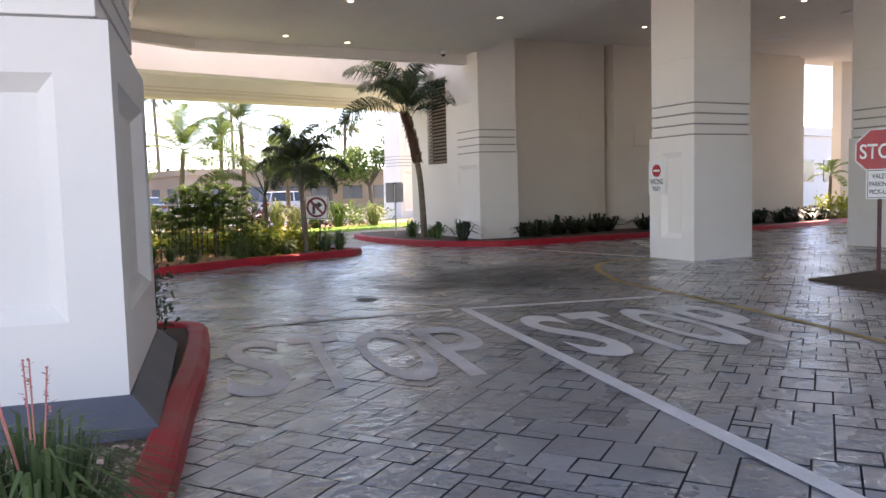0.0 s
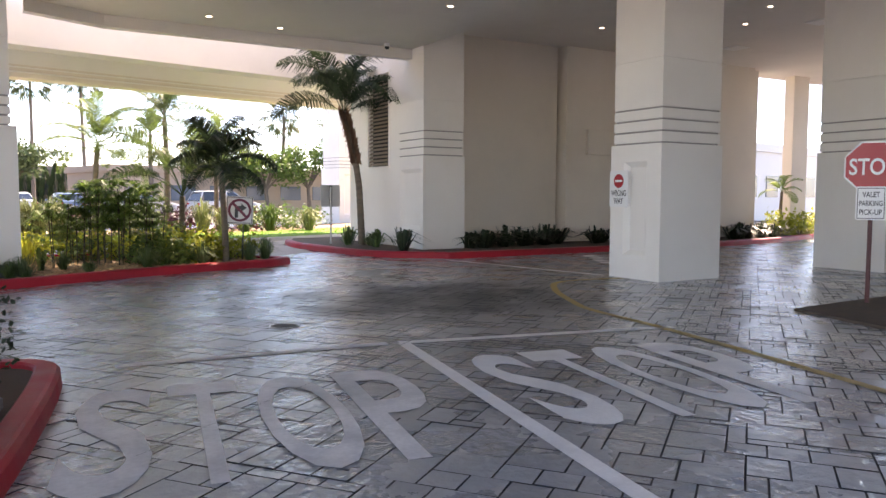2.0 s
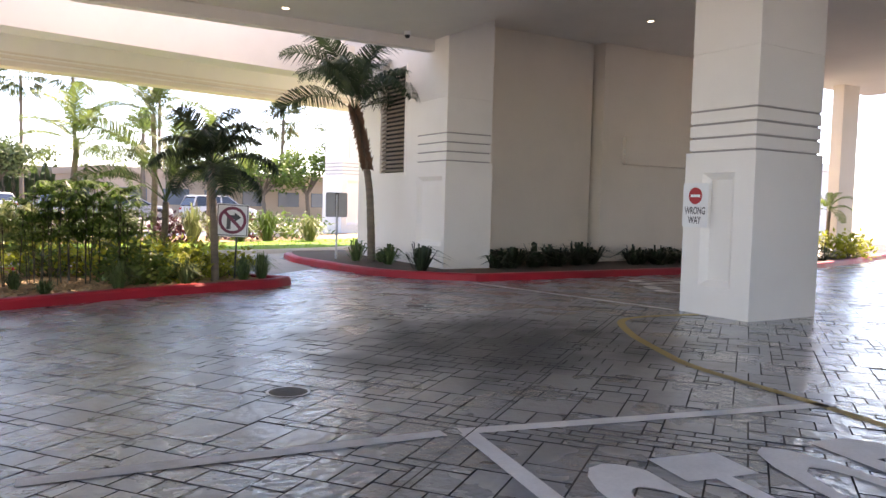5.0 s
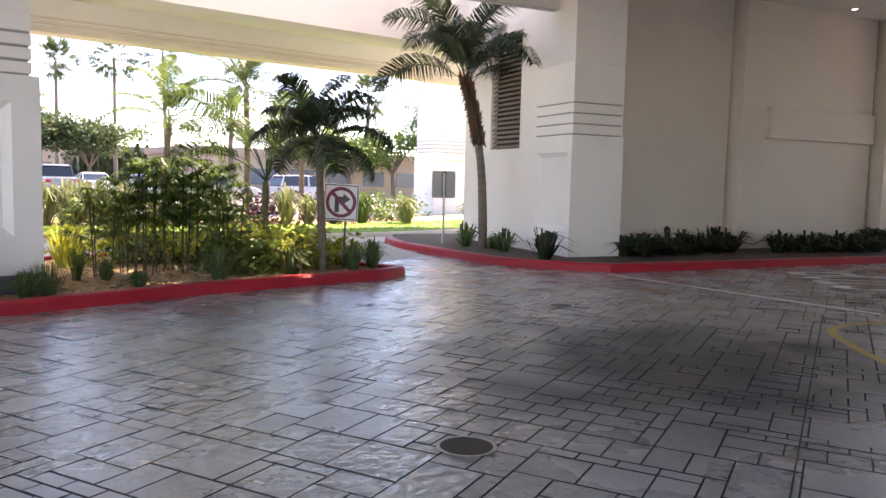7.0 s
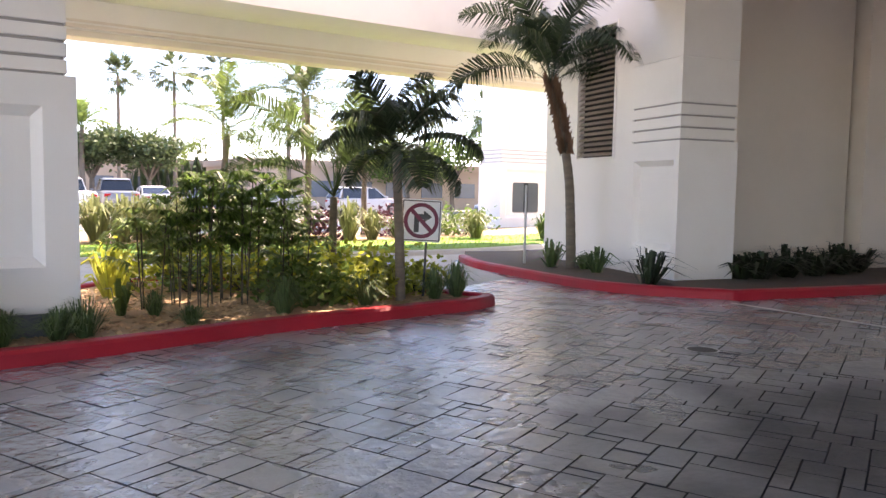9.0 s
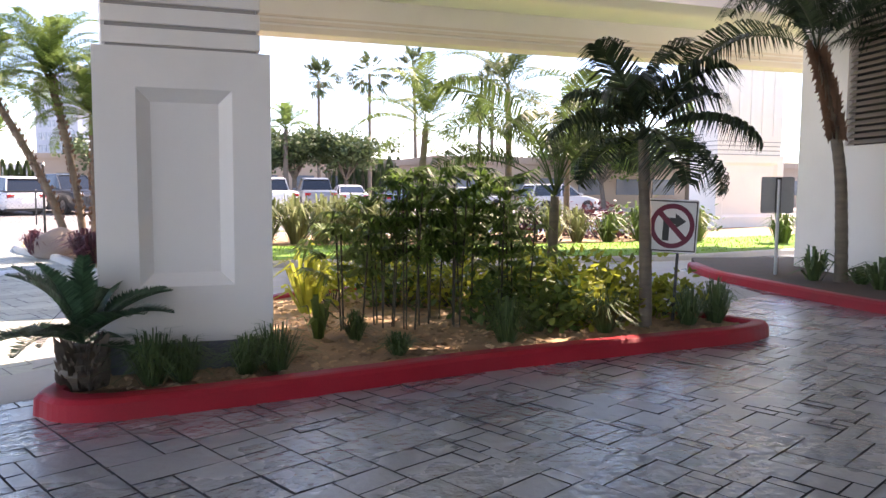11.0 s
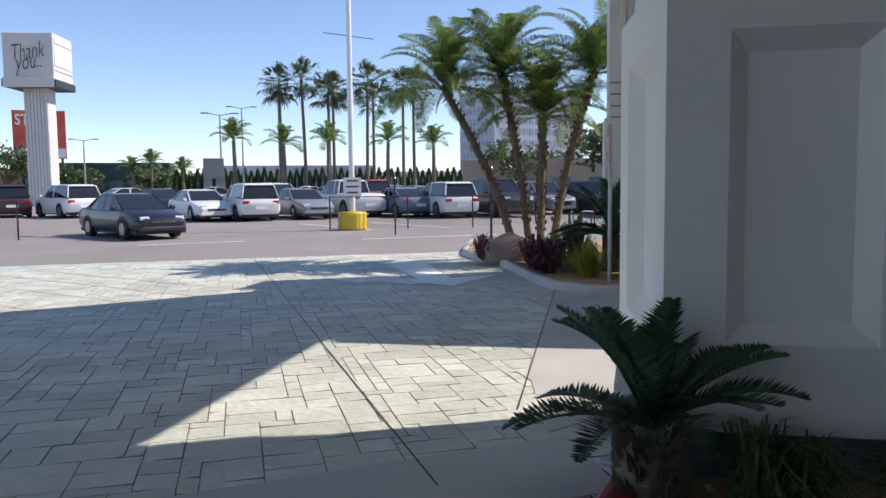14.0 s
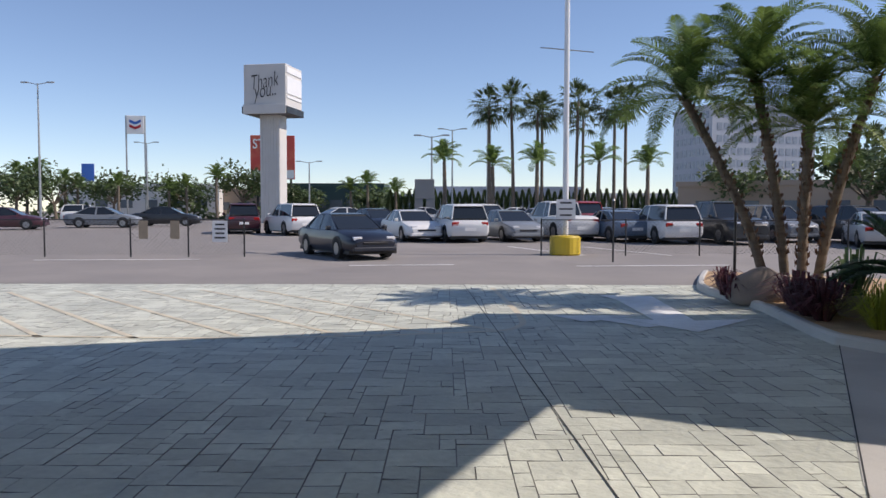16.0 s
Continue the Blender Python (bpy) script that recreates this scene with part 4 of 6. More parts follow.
M["flower"] = material("flower", (0.55, 0.2, 0.16), 0.7, var=0.2)
for i, (x, y, h, sp) in enumerate(((3.85, 14.52, 0.42, 0.32), (4.05, 14.6, 0.36, 0.28), (4.72, 14.87, 0.4, 0.3), (4.5, 14.78, 0.32, 0.25), (5.72, 15.33, 0.22, 0.2), (6.77, 15.75, 0.45, 0.3), (7.87, 16.16, 0.45, 0.3), (8.93, 16.5, 0.42, 0.28), (9.3, 16.62, 0.5, 0.3), (5.35, 15.95, 0.3, 0.18), (7.2, 16.3, 0.3, 0.25))):
    tuft("grass_tuft", x, y, 0.08, h, sp, 230, "grass_green", "dense dark green grass tuft behind the red kerb", "grass", 50 + i, 0.011, "grass tufts")
tuft("red_yucca", 3.42, 2.1, 0.05, 0.62, 0.42, 420, "grass_green", "spiky grey-green plant with pale red flower spikes", "plant", 71, 0.014, flower=5)
tuft("red_yucca", 3.2, 2.5, 0.05, 0.5, 0.4, 260, "grass_green", "spiky grey-green plant with pale red flower spikes", "plant", 72, 0.014, flower=3)
for i, (x, y, h, sp) in enumerate(((12.74, 20.1, 0.55, 0.4), (13.05, 18.95, 0.5, 0.4), (12.95, 17.2, 0.62, 0.55), (13.2, 19.6, 0.3, 0.3))):
    tuft("lily_plant", x, y, 0.08, h, sp, 46, "shrub_dark" if i == 2 else "grass_green", "strap-leaved lily plant in the wall bed", "plant", 80 + i, 0.055, "lily plants")
r_ = random.Random(4)
xs = 15.15
i = 0
while xs < 27.3:
    if not 18.55 < xs < 19.15:
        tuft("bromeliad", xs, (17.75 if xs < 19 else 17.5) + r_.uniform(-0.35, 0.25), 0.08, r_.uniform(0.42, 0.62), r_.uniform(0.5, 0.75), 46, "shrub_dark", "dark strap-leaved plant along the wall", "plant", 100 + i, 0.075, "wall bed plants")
    xs += r_.uniform(0.3, 0.42)
    i += 1
tuft("flax_plant", 4.83, 17.6, 0.08, 0.75, 0.4, 40, "shrub_yellow", "broad yellow-green strap-leaved plant on the island", "plant", 140, 0.07)
tuft("flax_plant", 5.0, 16.1, 0.08, 0.5, 0.22, 18, "shrub_green", "small upright leafy plant on the island", "plant", 141, 0.06)
tuft("flax_plant", 7.75, 16.75, 0.08, 0.5, 0.35, 20, "shrub_green", "broad-leaved green plant on the island", "plant", 142, 0.12)
tuft("flax_plant", 8.15, 16.9, 0.08, 0.45, 0.32, 20, "shrub_green", "broad-leaved green plant on the island", "plant", 143, 0.12)
for i, (x, y) in enumerate(((4.6, 28.2), (5.4, 28.5), (4.0, 28.0), (3.2, 27.9), (6.0, 28.9), (5.0, 29.2))):
    tuft("flax_plant", x, y, 0.08, 1.25, 0.8, 130, "flax", "pale striped flax clump behind the lawn", "plant", 150 + i, 0.06, "flax clumps")
for i, (x, y, h) in enumerate(((13.2, 28.6, 1.1), (14.6, 28.2, 0.9), (12.2, 28.4, 0.8), (10.6, 28.2, 1.2), (16.6, 27.4, 0.9), (11.4, 28.6, 0.9))):
    tuft("flax_plant", x, y, 0.08, h, 0.55, 130, ("shrub_green", "flax")[i % 2], "spiky grey-green clump behind the lawn", "plant", 160 + i, 0.05, "spiky clumps")
tuft("grass_tuft", 1.35, 23.1, 0.08, 0.6, 0.5, 380, "shrub_yellow", "bright yellow-green grass mound by the stop sign", "grass", 170, 0.012)
for i, (x, y) in enumerate(((0.35, 23.9), (0.1, 24.4), (0.6, 23.5), (-0.1, 25.0), (0.5, 24.6))):
    tuft("purple_plant", x, y, 0.08, 0.6, 0.5, 90, "purple_leaf", "dark purple-red spiky plant in the bed", "plant", 180 + i, 0.04, "purple plants")
for i, (x, y) in enumerate(((-1.5, 26.0), (-1.7, 26.6), (-1.2, 25.4), (-1.9, 27.3))):
    tuft("purple_plant", x, y, 0.08, 0.45, 0.35, 60, "purple_leaf", "small reddish spiky plant in the bed", "plant", 190 + i, 0.03, "purple plants")
for i, (x, y, h) in enumerate(((2.4, 23.6, 1.1), (2.7, 23.2, 0.9), (0.7, 25.2, 1.0))):
    tuft("flax_plant", x, y, 0.08, h, 0.5, 50, "grass_green", "upright dark green strap plant in the bed", "plant", 195 + i, 0.05)


# lady palms: thin canes with fingered leaves
def fan_leaf(bm, base, d, L, r, fingers=8, w=0.032):
    side = d.cross(Vector((0, 0, 1))).normalized()
    for k in range(fingers):
        a = radians(-75 + 150 * k / (fingers - 1))
        o = d * math.cos(a) + side * math.sin(a)
        e = base + o * L * r.uniform(0.85, 1.1) - Vector((0, 0, 1)) * L * r.uniform(0.2, 0.55)
        blade(bm, base, base + o * L * 0.5 + Vector((0, 0, 0.02)), e, w, Vector((0, 0, 1)))


def lady_palm(h, seed, mat):
    r = random.Random(seed)
    t = thing("lady_palm", pose(0, 0, 0), "thin-caned lady palm with dark fingered leaves", "palm", "lady palms")
    bl, bc = B(), B()
    for c in range(3):
        a = r.uniform(0, 6.28)
        o = Vector((math.cos(a), math.sin(a), 0)) * r.uniform(0.02, 0.16)
        top = o * r.uniform(1.2, 2.0) + Vector((0, 0, h * r.uniform(0.72, 0.95)))
        tube(bc, [o.lerp(top, i / 6) for i in range(7)], [0.009] * 7, 6, 0.1)
        for k in range(9):
            s = 0.45 + 0.55 * k / 8
            p = o.lerp(top, s)
            az = r.uniform(0, 6.28)
            d = Vector((math.cos(az), math.sin(az), r.uniform(0.1, 0.7))).normalized()
            q = p + d * r.uniform(0.12, 0.28)
            blade(bl, p, p.lerp(q, 0.5), q, 0.01)
            fan_leaf(bl, q, d, r.uniform(0.24, 0.36), r, 9, 0.036)
    part("cane", bc, "cane", t)
    part("foliage", bl, mat, t)
    return t


LP = [lady_palm(1.95, 61, "rhapis_green"), lady_palm(1.7, 62, "rhapis_green"), lady_palm(1.3, 63, "palm_green")]
spots = [(5.35, 16.95, 2), (5.7, 17.35, 2), (5.95, 16.95, 0), (6.15, 17.2, 0), (6.45, 17.1, 1), (6.65, 17.35, 0), (6.95, 17.2, 0), (6.3, 17.65, 1), (5.75, 17.1, 1), (7.15, 17.3, 2)]
used = set()
for i, (x, y, k) in enumerate(spots):
    m = pose(x - 0.08, y - 0.5, 0.08, 0, 0, i * 77)
    if k in used:
        copy_thing(LP[k], m)
    else:
        LP[k].matrix_basis = m
        used.add(k)


def bush(name, x, y, z, rx, ry, rz, n, leaf, mat, label, seed, category="shrub", group="", stems=True):
    r = random.Random(seed)
    t = thing(name, pose(x, y, z), label, category, group)
    bm = B()
    tips = []
    for i in range(max(6, n // 26)):
        a, e = r.uniform(0, 6.28), r.uniform(0.05, 1.0)
        s = r.uniform(0.55, 1.0)
        tips.append(Vector((rx * s * math.cos(a) * math.sqrt(1 - e * e * 0.8), ry * s * math.sin(a) * math.sqrt(1 - e * e * 0.8), rz * (0.15 + 0.85 * e * s))))
    for i in range(n):
        c = tips[i % len(tips)]
        p = c + Vector((r.gauss(0, 1), r.gauss(0, 1), r.gauss(0, 0.8))) * leaf * 1.3
        p.z = max(p.z, 0.02)
        d = Vector((r.uniform(-1, 1), r.uniform(-1, 1), r.uniform(-0.3, 0.9))).normalized()
        blade(bm, p, p + d * leaf * 0.5, p + d * leaf, leaf * 0.55, Vector((r.uniform(-1, 1), r.uniform(-1, 1), 1)))
    part("foliage", bm, mat, t)
    if stems:
        bm = B()
        for c in tips[:14]:
            cyl(bm, (c.x * 0.1, c.y * 0.1, -0.05), c * 0.95, 0.012, 0.005, 5)
        part("stem", bm, "cane", t)
    return t


for i, (x, y, s, mt) in enumerate(((7.4, 17.6, 0.5, "shrub_yellow"), (7.9, 17.3, 0.5, "shrub_yellow"), (8.3, 17.5, 0.45, "shrub_yellow"), (7.0, 18.2, 0.55, "shrub_yellow"), (8.2, 17.9, 0.5, "shrub_yellow"), (7.4, 16.9, 0.42, "shrub_green"), (6.9, 16.8, 0.4, "shrub_green"), (6.2, 18.4, 0.5, "shrub_yellow"), (5.6, 18.5, 0.45, "shrub_yellow"), (7.6, 18.3, 0.55, "shrub_green"), (8.6, 17.1, 0.42, "shrub_yellow"), (8.0, 16.6, 0.35, "shrub_yellow"), (7.3, 16.4, 0.33, "shrub_green"), (5.1, 18.3, 0.45, "shrub_yellow"), (6.6, 17.9, 0.5, "shrub_yellow"), (5.9, 17.9, 0.45, "shrub_green"), (8.9, 17.2, 0.35, "shrub_yellow"), (7.1, 17.4, 0.45, "shrub_yellow"))):
    bush("yellow_shrub" if mt == "shrub_yellow" else "green_shrub", x, y, 0.08, s, s, s * 1.25, 340, 0.11, mt, "bright yellow-green leafy shrub on the island" if mt == "shrub_yellow" else "green leafy shrub on the island", 200 + i, group="island shrubs")
for i, (x, y, s) in enumerate(((8.6, 28.6, 0.9), (10.0, 29.2, 0.8), (7.6, 29.0, 0.9), (13.6, 29.6, 1.0), (6.4, 30.2, 0.9), (2.6, 28.8, 1.0), (15.2, 30.6, 0.9), (12.6, 30.4, 0.9))):
    bush("green_shrub", x, y, 0.08, s, s, s, 420, 0.16, ("shrub_green", "purple_leaf", "shrub_green")[i % 3], "leafy shrub in the mulch behind the lawn", 220 + i, group="bed shrubs")
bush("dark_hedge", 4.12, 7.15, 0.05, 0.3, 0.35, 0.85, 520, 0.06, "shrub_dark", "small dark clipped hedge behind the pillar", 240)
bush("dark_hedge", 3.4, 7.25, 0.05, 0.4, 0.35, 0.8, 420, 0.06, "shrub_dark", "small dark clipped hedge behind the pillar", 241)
for i, (x, y) in enumerate(((28.6, 17.9), (29.2, 17.6), (30.2, 18.0), (16.0, 5.6), (17.2, 6.2))):
    bush("green_shrub", x, y, 0.08, 0.55, 0.5, 0.8, 320, 0.14, "shrub_yellow" if i < 3 else "shrub_dark", "leafy shrub at the far opening" if i < 3 else "dark leafy shrub in the sign bed", 244 + i)
palm(28.9, 18.2, 0.05, [(0, 0, 0), (0.05, 0, 0.8), (0.1, 0, 1.6)], 0.07, 0.05, F_BR, 9, "small bright palm at the far opening", tilt=(-50, 36), seed=28, scale=(0.5, 0.7))


M["pale_stone"] = material("pale_stone", (0.55, 0.49, 0.4), 0.85, var=0.2, scale=8, bump=0.8)


def boulder(x, y, z, sx, sy, sz, seed, mat="stone", what="rounded reddish-brown boulder in the palm bed"):
    bm = B()
    bmesh.ops.create_icosphere(bm, subdivisions=3, radius=1)
    for v in bm.verts:
        k = 1 + 0.22 * noise.noise(v.co * 1.3 + Vector((seed, 0, 0))) + 0.06 * noise.noise(v.co * 5)
        v.co = Vector((v.co.x * sx * k, v.co.y * sy * k, max(v.co.z, -0.4) * sz * k))
    o = link("boulder", bm, mat, smooth=True)
    o.matrix_world = pose(x, y, z, 0, 0, seed * 40)
    tagged(o, what, "boulder", "boulders")


boulder(-0.75, 25.6, 0.2, 0.6, 0.45, 0.42, 1)
boulder(0.9, 24.4, 0.15, 0.35, 0.3, 0.25, 2)
boulder(2.3, 22.75, 0.18, 0.42, 0.32, 0.4, 3, "pale_stone", "pale cream boulder at the kerb")
tuft("aloe_plant", 2.3, 23.6, 0.08, 0.7, 0.35, 50, "grass_green", "aloe with tall red flower spikes", "plant", 198, 0.06, flower=4)


def inside(p, line):
    c, k = False, len(line)
    for i in range(k):
        a, b = line[i], line[(i + 1) % k]
        if (a.y > p.y) != (b.y > p.y) and p.x < (b.x - a.x) * (p.y - a.y) / (b.y - a.y) + a.x:
            c = not c
    return c


def litter(name, line, x0, x1, y0, y1, n, size, mat, label, seed, z=0.1, flat=0.4):
    r = random.Random(seed)
    bm = B()
    for i in range(n):
        p = Vector((r.uniform(x0, x1), r.uniform(y0, y1)))
        if line and not inside(p, line):
            continue
        s = size * r.uniform(0.5, 1.4)
        t = bmesh.ops.create_cone(bm, cap_ends=True, segments=5, radius1=s, radius2=s * 0.6, depth=s * flat * 2)
        bmesh.ops.transform(bm, matrix=pose(p.x, p.y, z + s * flat * 0.6, r.uniform(-30, 30), r.uniform(-30, 30), r.uniform(0, 360)) @ Matrix.Diagonal((r.uniform(0.7, 2.2), 1, 1, 1)), verts=t["verts"])
    o = link(name, bm, mat)
    tagged(o, label, "ground cover", kind="stuff")


litter("bark_chips", offset(ISLAND, 0.24, True), 3, 10, 13.8, 19.8, 3200, 0.03, "mulch", "loose orange-brown bark chips on the island", 5, flat=0.25)
litter("gravel", None, 2.3, 3.95, 1.6, 3.6, 1500, 0.022, "gravel", "small pinkish-brown gravel by the pillar", 6)
bm = B()
r_ = random.Random(12)
LP_ = [tuple(p) for p in LAWN] + [tuple(p) for p in offset(P2, 3.4) if p.x > 1.5][::-1]
LPV = [Vector(p) for p in LP_]
for i in range(14000):
    p = Vector((r_.uniform(2, 24), r_.uniform(22.5, 33)))
    if not inside(p, LPV):
        continue
    q = Vector((p.x, p.y, 0.138))
    d = Vector((r_.uniform(-1, 1), r_.uniform(-1, 1), 0)) * 0.03
    s = Vector((r_.uniform(-1, 1), r_.uniform(-1, 1), 0)).normalized() * 0.012
    bm.faces.new((bm.verts.new(q - s), bm.verts.new(q + s), bm.verts.new(q + d + Vector((0, 0, r_.uniform(0.03, 0.08))))))
tagged(link("grass_blades", bm, "lawn_blade"), "short bright green lawn grass", "grass", kind="stuff")

# ---- outside: cars, fences, poles, far things ----
def out(a, d):
    """A place d metres from the canopy's open edge, a degrees clockwise from the way across the car park."""
    b = radians(127.55 - a)
    d = d / math.cos(radians(a))
    return 2.74 + d * math.cos(b), 12.13 + d * math.sin(b)


def paint_mat(name, c, metal=0.0, rough=0.35):
    m = material(name, c, rough, metal, var=0.03, scale=3, bump=0.0, spec=0.6, rough_var=0.05)
    m.node_tree.nodes["Principled BSDF"].inputs["Coat Weight"].default_value = 0.35
    m.node_tree.nodes["Principled BSDF"].inputs["Coat Roughness"].default_value = 0.06
    M[name] = m


for k, c in dict(car_white=(0.75, 0.75, 0.74), car_navy=(0.008, 0.011, 0.022), car_grey=(0.2, 0.22, 0.24), car_blue=(0.12, 0.17, 0.24), car_maroon=(0.07, 0.02, 0.03), car_black=(0.02, 0.022, 0.025), car_red=(0.35, 0.03, 0.03), car_silver=(0.45, 0.46, 0.47)).items():
    paint_mat(k, c)
M["car_glass"] = material("car_glass", (0.015, 0.018, 0.02), 0.05, 0.0, var=0.02, bump=0, spec=0.8, rough_var=0.02)
M["tyre"] = material("tyre", (0.02, 0.02, 0.02), 0.85, var=0.15)
M["rim"] = material("rim", (0.3, 0.3, 0.31), 0.35, 0.9, var=0.08)
M["headlamp"] = material("headlamp", (0.75, 0.76, 0.78), 0.1, 0.2, var=0.03, bump=0)
M["tail_red"] = material("tail_red", (0.4, 0.02, 0.02), 0.15, 0.0, var=0.05, bump=0)


def loft(bm, stations):
    rings = []
    for pts in stations:
        rings.append([bm.verts.new(p) for p in pts])
    n = len(rings[0])
    for a, b in zip(rings, rings[1:]):
        for k in range(n):
            bm.faces.new((a[k], a[(k + 1) % n], b[(k + 1) % n], b[k]))
    bm.faces.new(rings[0][::-1])
    bm.faces.new(rings[-1])
    return bm


SHAPES = {
    # half length, half width, height, belt, hood height, greenhouse x: rear foot, rear top, front top, front foot, wheelbase, wheel radius, tail height
    "sedan": (2.4, 0.91, 1.44, 0.93, 0.88, -1.85, -0.85, 0.2, 1.15, 1.4, 0.33, 0.98),
    "suv": (2.35, 0.93, 1.70, 1.05, 1.0, -2.28, -1.95, 0.2, 1.05, 1.36, 0.36, 1.05),
    "pickup": (2.8, 0.98, 1.85, 1.15, 1.12, -0.95, -0.75, 0.6, 1.35, 1.75, 0.4, 1.15),
}


def car(kind, paint, label, m):
    hl, hw, H, belt, hood, gx0, gx1, gx2, gx3, wb, wr, tail = SHAPES[kind]
    t = thing("car", m, label, "car", "parked cars")

    def sec(x, w, z0, z1):
        return [(x, s * w * a, z) for s, a, z in ((-1, 0.9, z0), (-1, 1.0, z0 + 0.16), (-1, 1.0, (z0 + z1) / 2 + 0.1), (-1, 0.95, z1 - 0.05), (-1, 0.8, z1), (1, 0.8, z1), (1, 0.95, z1 - 0.05), (1, 1.0, (z0 + z1) / 2 + 0.1), (1, 1.0, z0 + 0.16), (1, 0.9, z0))]
    bm = B()
    loft(bm, [sec(-hl, hw * 0.86, 0.42, tail - 0.22), sec(-hl + 0.08, hw * 0.94, 0.3, tail - 0.06), sec(-hl + 0.4, hw, 0.24, tail), sec(-wb, hw, 0.22, belt + 0.02), sec(-0.2, hw * 0.985, 0.2, belt), sec(gx3 - 0.1, hw, 0.2, belt), sec(gx3 + 0.25, hw, 0.22, hood + 0.04), sec(hl - 0.55, hw * 0.97, 0.22, hood - 0.05), sec(hl - 0.15, hw * 0.88, 0.24, hood - 0.16), sec(hl, hw * 0.72, 0.34, hood - 0.3)])
    body = part("body", bm, paint, t, smooth=True)
    body.data.set_sharp_from_angle(angle=radians(38))
    bm = B()
    wt = hw * 0.72
    g = [[(gx0, -hw * 0.84, belt - 0.04), (gx0, -hw * 0.82, belt + 0.01), (gx0, hw * 0.82, belt + 0.01), (gx0, hw * 0.84, belt - 0.04)],
         [(gx1, -hw * 0.9, belt - 0.04), (gx1, -wt, H - 0.05), (gx1, wt, H - 0.05), (gx1, hw * 0.9, belt - 0.04)],
         [(gx2, -hw * 0.9, belt - 0.04), (gx2, -wt, H - 0.03), (gx2, wt, H - 0.03), (gx2, hw * 0.9, belt - 0.04)],
         [(gx3, -hw * 0.84, belt - 0.04), (gx3, -hw * 0.8, belt + 0.01), (gx3, hw * 0.8, belt + 0.01), (gx3, hw * 0.84, belt - 0.04)]]
    part("window", loft(bm, g), "car_glass", t, "dark car glass")
    bm = B()
    mid = (gx1 + gx2) / 2
    loft(bm, [[(gx1 - 0.12, -wt * 0.97, H - 0.1), (gx1 - 0.12, wt * 0.97, H - 0.1), (gx1 - 0.12, wt * 0.9, H - 0.07), (gx1 - 0.12, -wt * 0.9, H - 0.07)], [(gx1 + 0.1, -wt * 1.03, H - 0.06), (gx1 + 0.1, wt * 1.03, H - 0.06), (gx1 + 0.1, wt * 0.9, H - 0.005), (gx1 + 0.1, -wt * 0.9, H - 0.005)], [(mid, -wt * 1.04, H - 0.04), (mid, wt * 1.04, H - 0.04), (mid, wt * 0.9, H + 0.01), (mid, -wt * 0.9, H + 0.01)], [(gx2 + 0.08, -wt * 1.02, H - 0.08), (gx2 + 0.08, wt * 1.02, H - 0.08), (gx2 + 0.08, wt * 0.9, H - 0.03), (gx2 + 0.08, -wt * 0.9, H - 0.03)]])
    part("roof", bm, paint, t)
    for s in (-1, 1):
        for xb, xt in ((gx3, gx2 + 0.05), (-0.35, -0.3), (gx0 + 0.05, gx1 - 0.02)):
            bm = B()
            y0, y1 = s * hw * 0.905, s * (wt + 0.012)
            w = 0.06
            p = [bm.verts.new(c) for c in ((xb - w, y0, belt - 0.02), (xb + w, y0, belt - 0.02), (xt + w * 0.7, y1, H - 0.05), (xt - w * 0.7, y1, H - 0.05))]
            q = [bm.verts.new((v.co.x, v.co.y - s * 0.03, v.co.z)) for v in p]
            bm.faces.new(p)
            bm.faces.new(q[::-1])
            for k in range(4):
                bm.faces.new((p[k], p[(k + 1) % 4], q[(k + 1) % 4], q[k]))
            part("pillar", bm, paint, t)
        for x in (-wb, wb):
            bm = B()
            cyl(bm, (x, s * (hw - 0.22), wr), (x, s * (hw + 0.005), wr), wr, seg=20)
            w_ = part("wheel", bm, "tyre", t)
            bm = B()
            cyl(bm, (x, s * (hw + 0.006), wr), (x, s * (hw + 0.012), wr), wr * 0.6, seg=14)
            part("rim", bm, "rim", w_)
            bm = B()
            for k in range(14):
                a0, a1 = math.pi * k / 14, math.pi * (k + 1) / 14
                y = s * (hw + 0.004)
                bm.faces.new([bm.verts.new((x + r * math.cos(a), y, wr + r * math.sin(a))) for r, a in ((wr, a0), (wr + 0.07, a0), (wr + 0.07, a1), (wr, a1))])
            part("wheel_arch", bm, "black", t)
        bm = B()
        box(bm, hl - 0.42, s * hw * 0.62 - 0.15, hood - 0.3, hl - 0.08, s * hw * 0.62 + 0.15, hood - 0.16, 0.03)
        part("headlight", bm, "headlamp", t)
        bm = B()
        box(bm, -hl + 0.0, s * hw * 0.72 - 0.16, tail - 0.32, -hl + 0.16, s * hw * 0.72 + 0.16, tail - 0.14, 0.03)
        part("tail_light", bm, "tail_red", t)
        bm = B()
        box(bm, gx3 - 0.25, s * (hw + 0.08) - 0.1, belt - 0.02, gx3 - 0.1, s * (hw + 0.08) + 0.06, belt + 0.12, 0.03)
        part("mirror", bm, paint, t)
    bm = B()
    box(bm, hl - 0.08, -0.42, 0.48, hl + 0.02, 0.42, hood - 0.32, 0.02)
    part("grille", bm, "black_paint", t)
    bm = B()
    box(bm, hl - 0.2, -hw * 0.8, 0.26, hl + 0.01, hw * 0.8, 0.4, 0.03)
    part("bumper", bm, paint, t)
    bm = B()
    box(bm, -hl - 0.02, -0.26, 0.52, -hl + 0.05, 0.26, 0.66)
    part("number_plate", bm, "white_paint", t)
    bm = B()
    box(bm, -hl + 0.15, -hw * 0.9, 0.17, hl - 0.2, hw * 0.9, 0.3)
    part("underside", bm, "black", t)
    return t


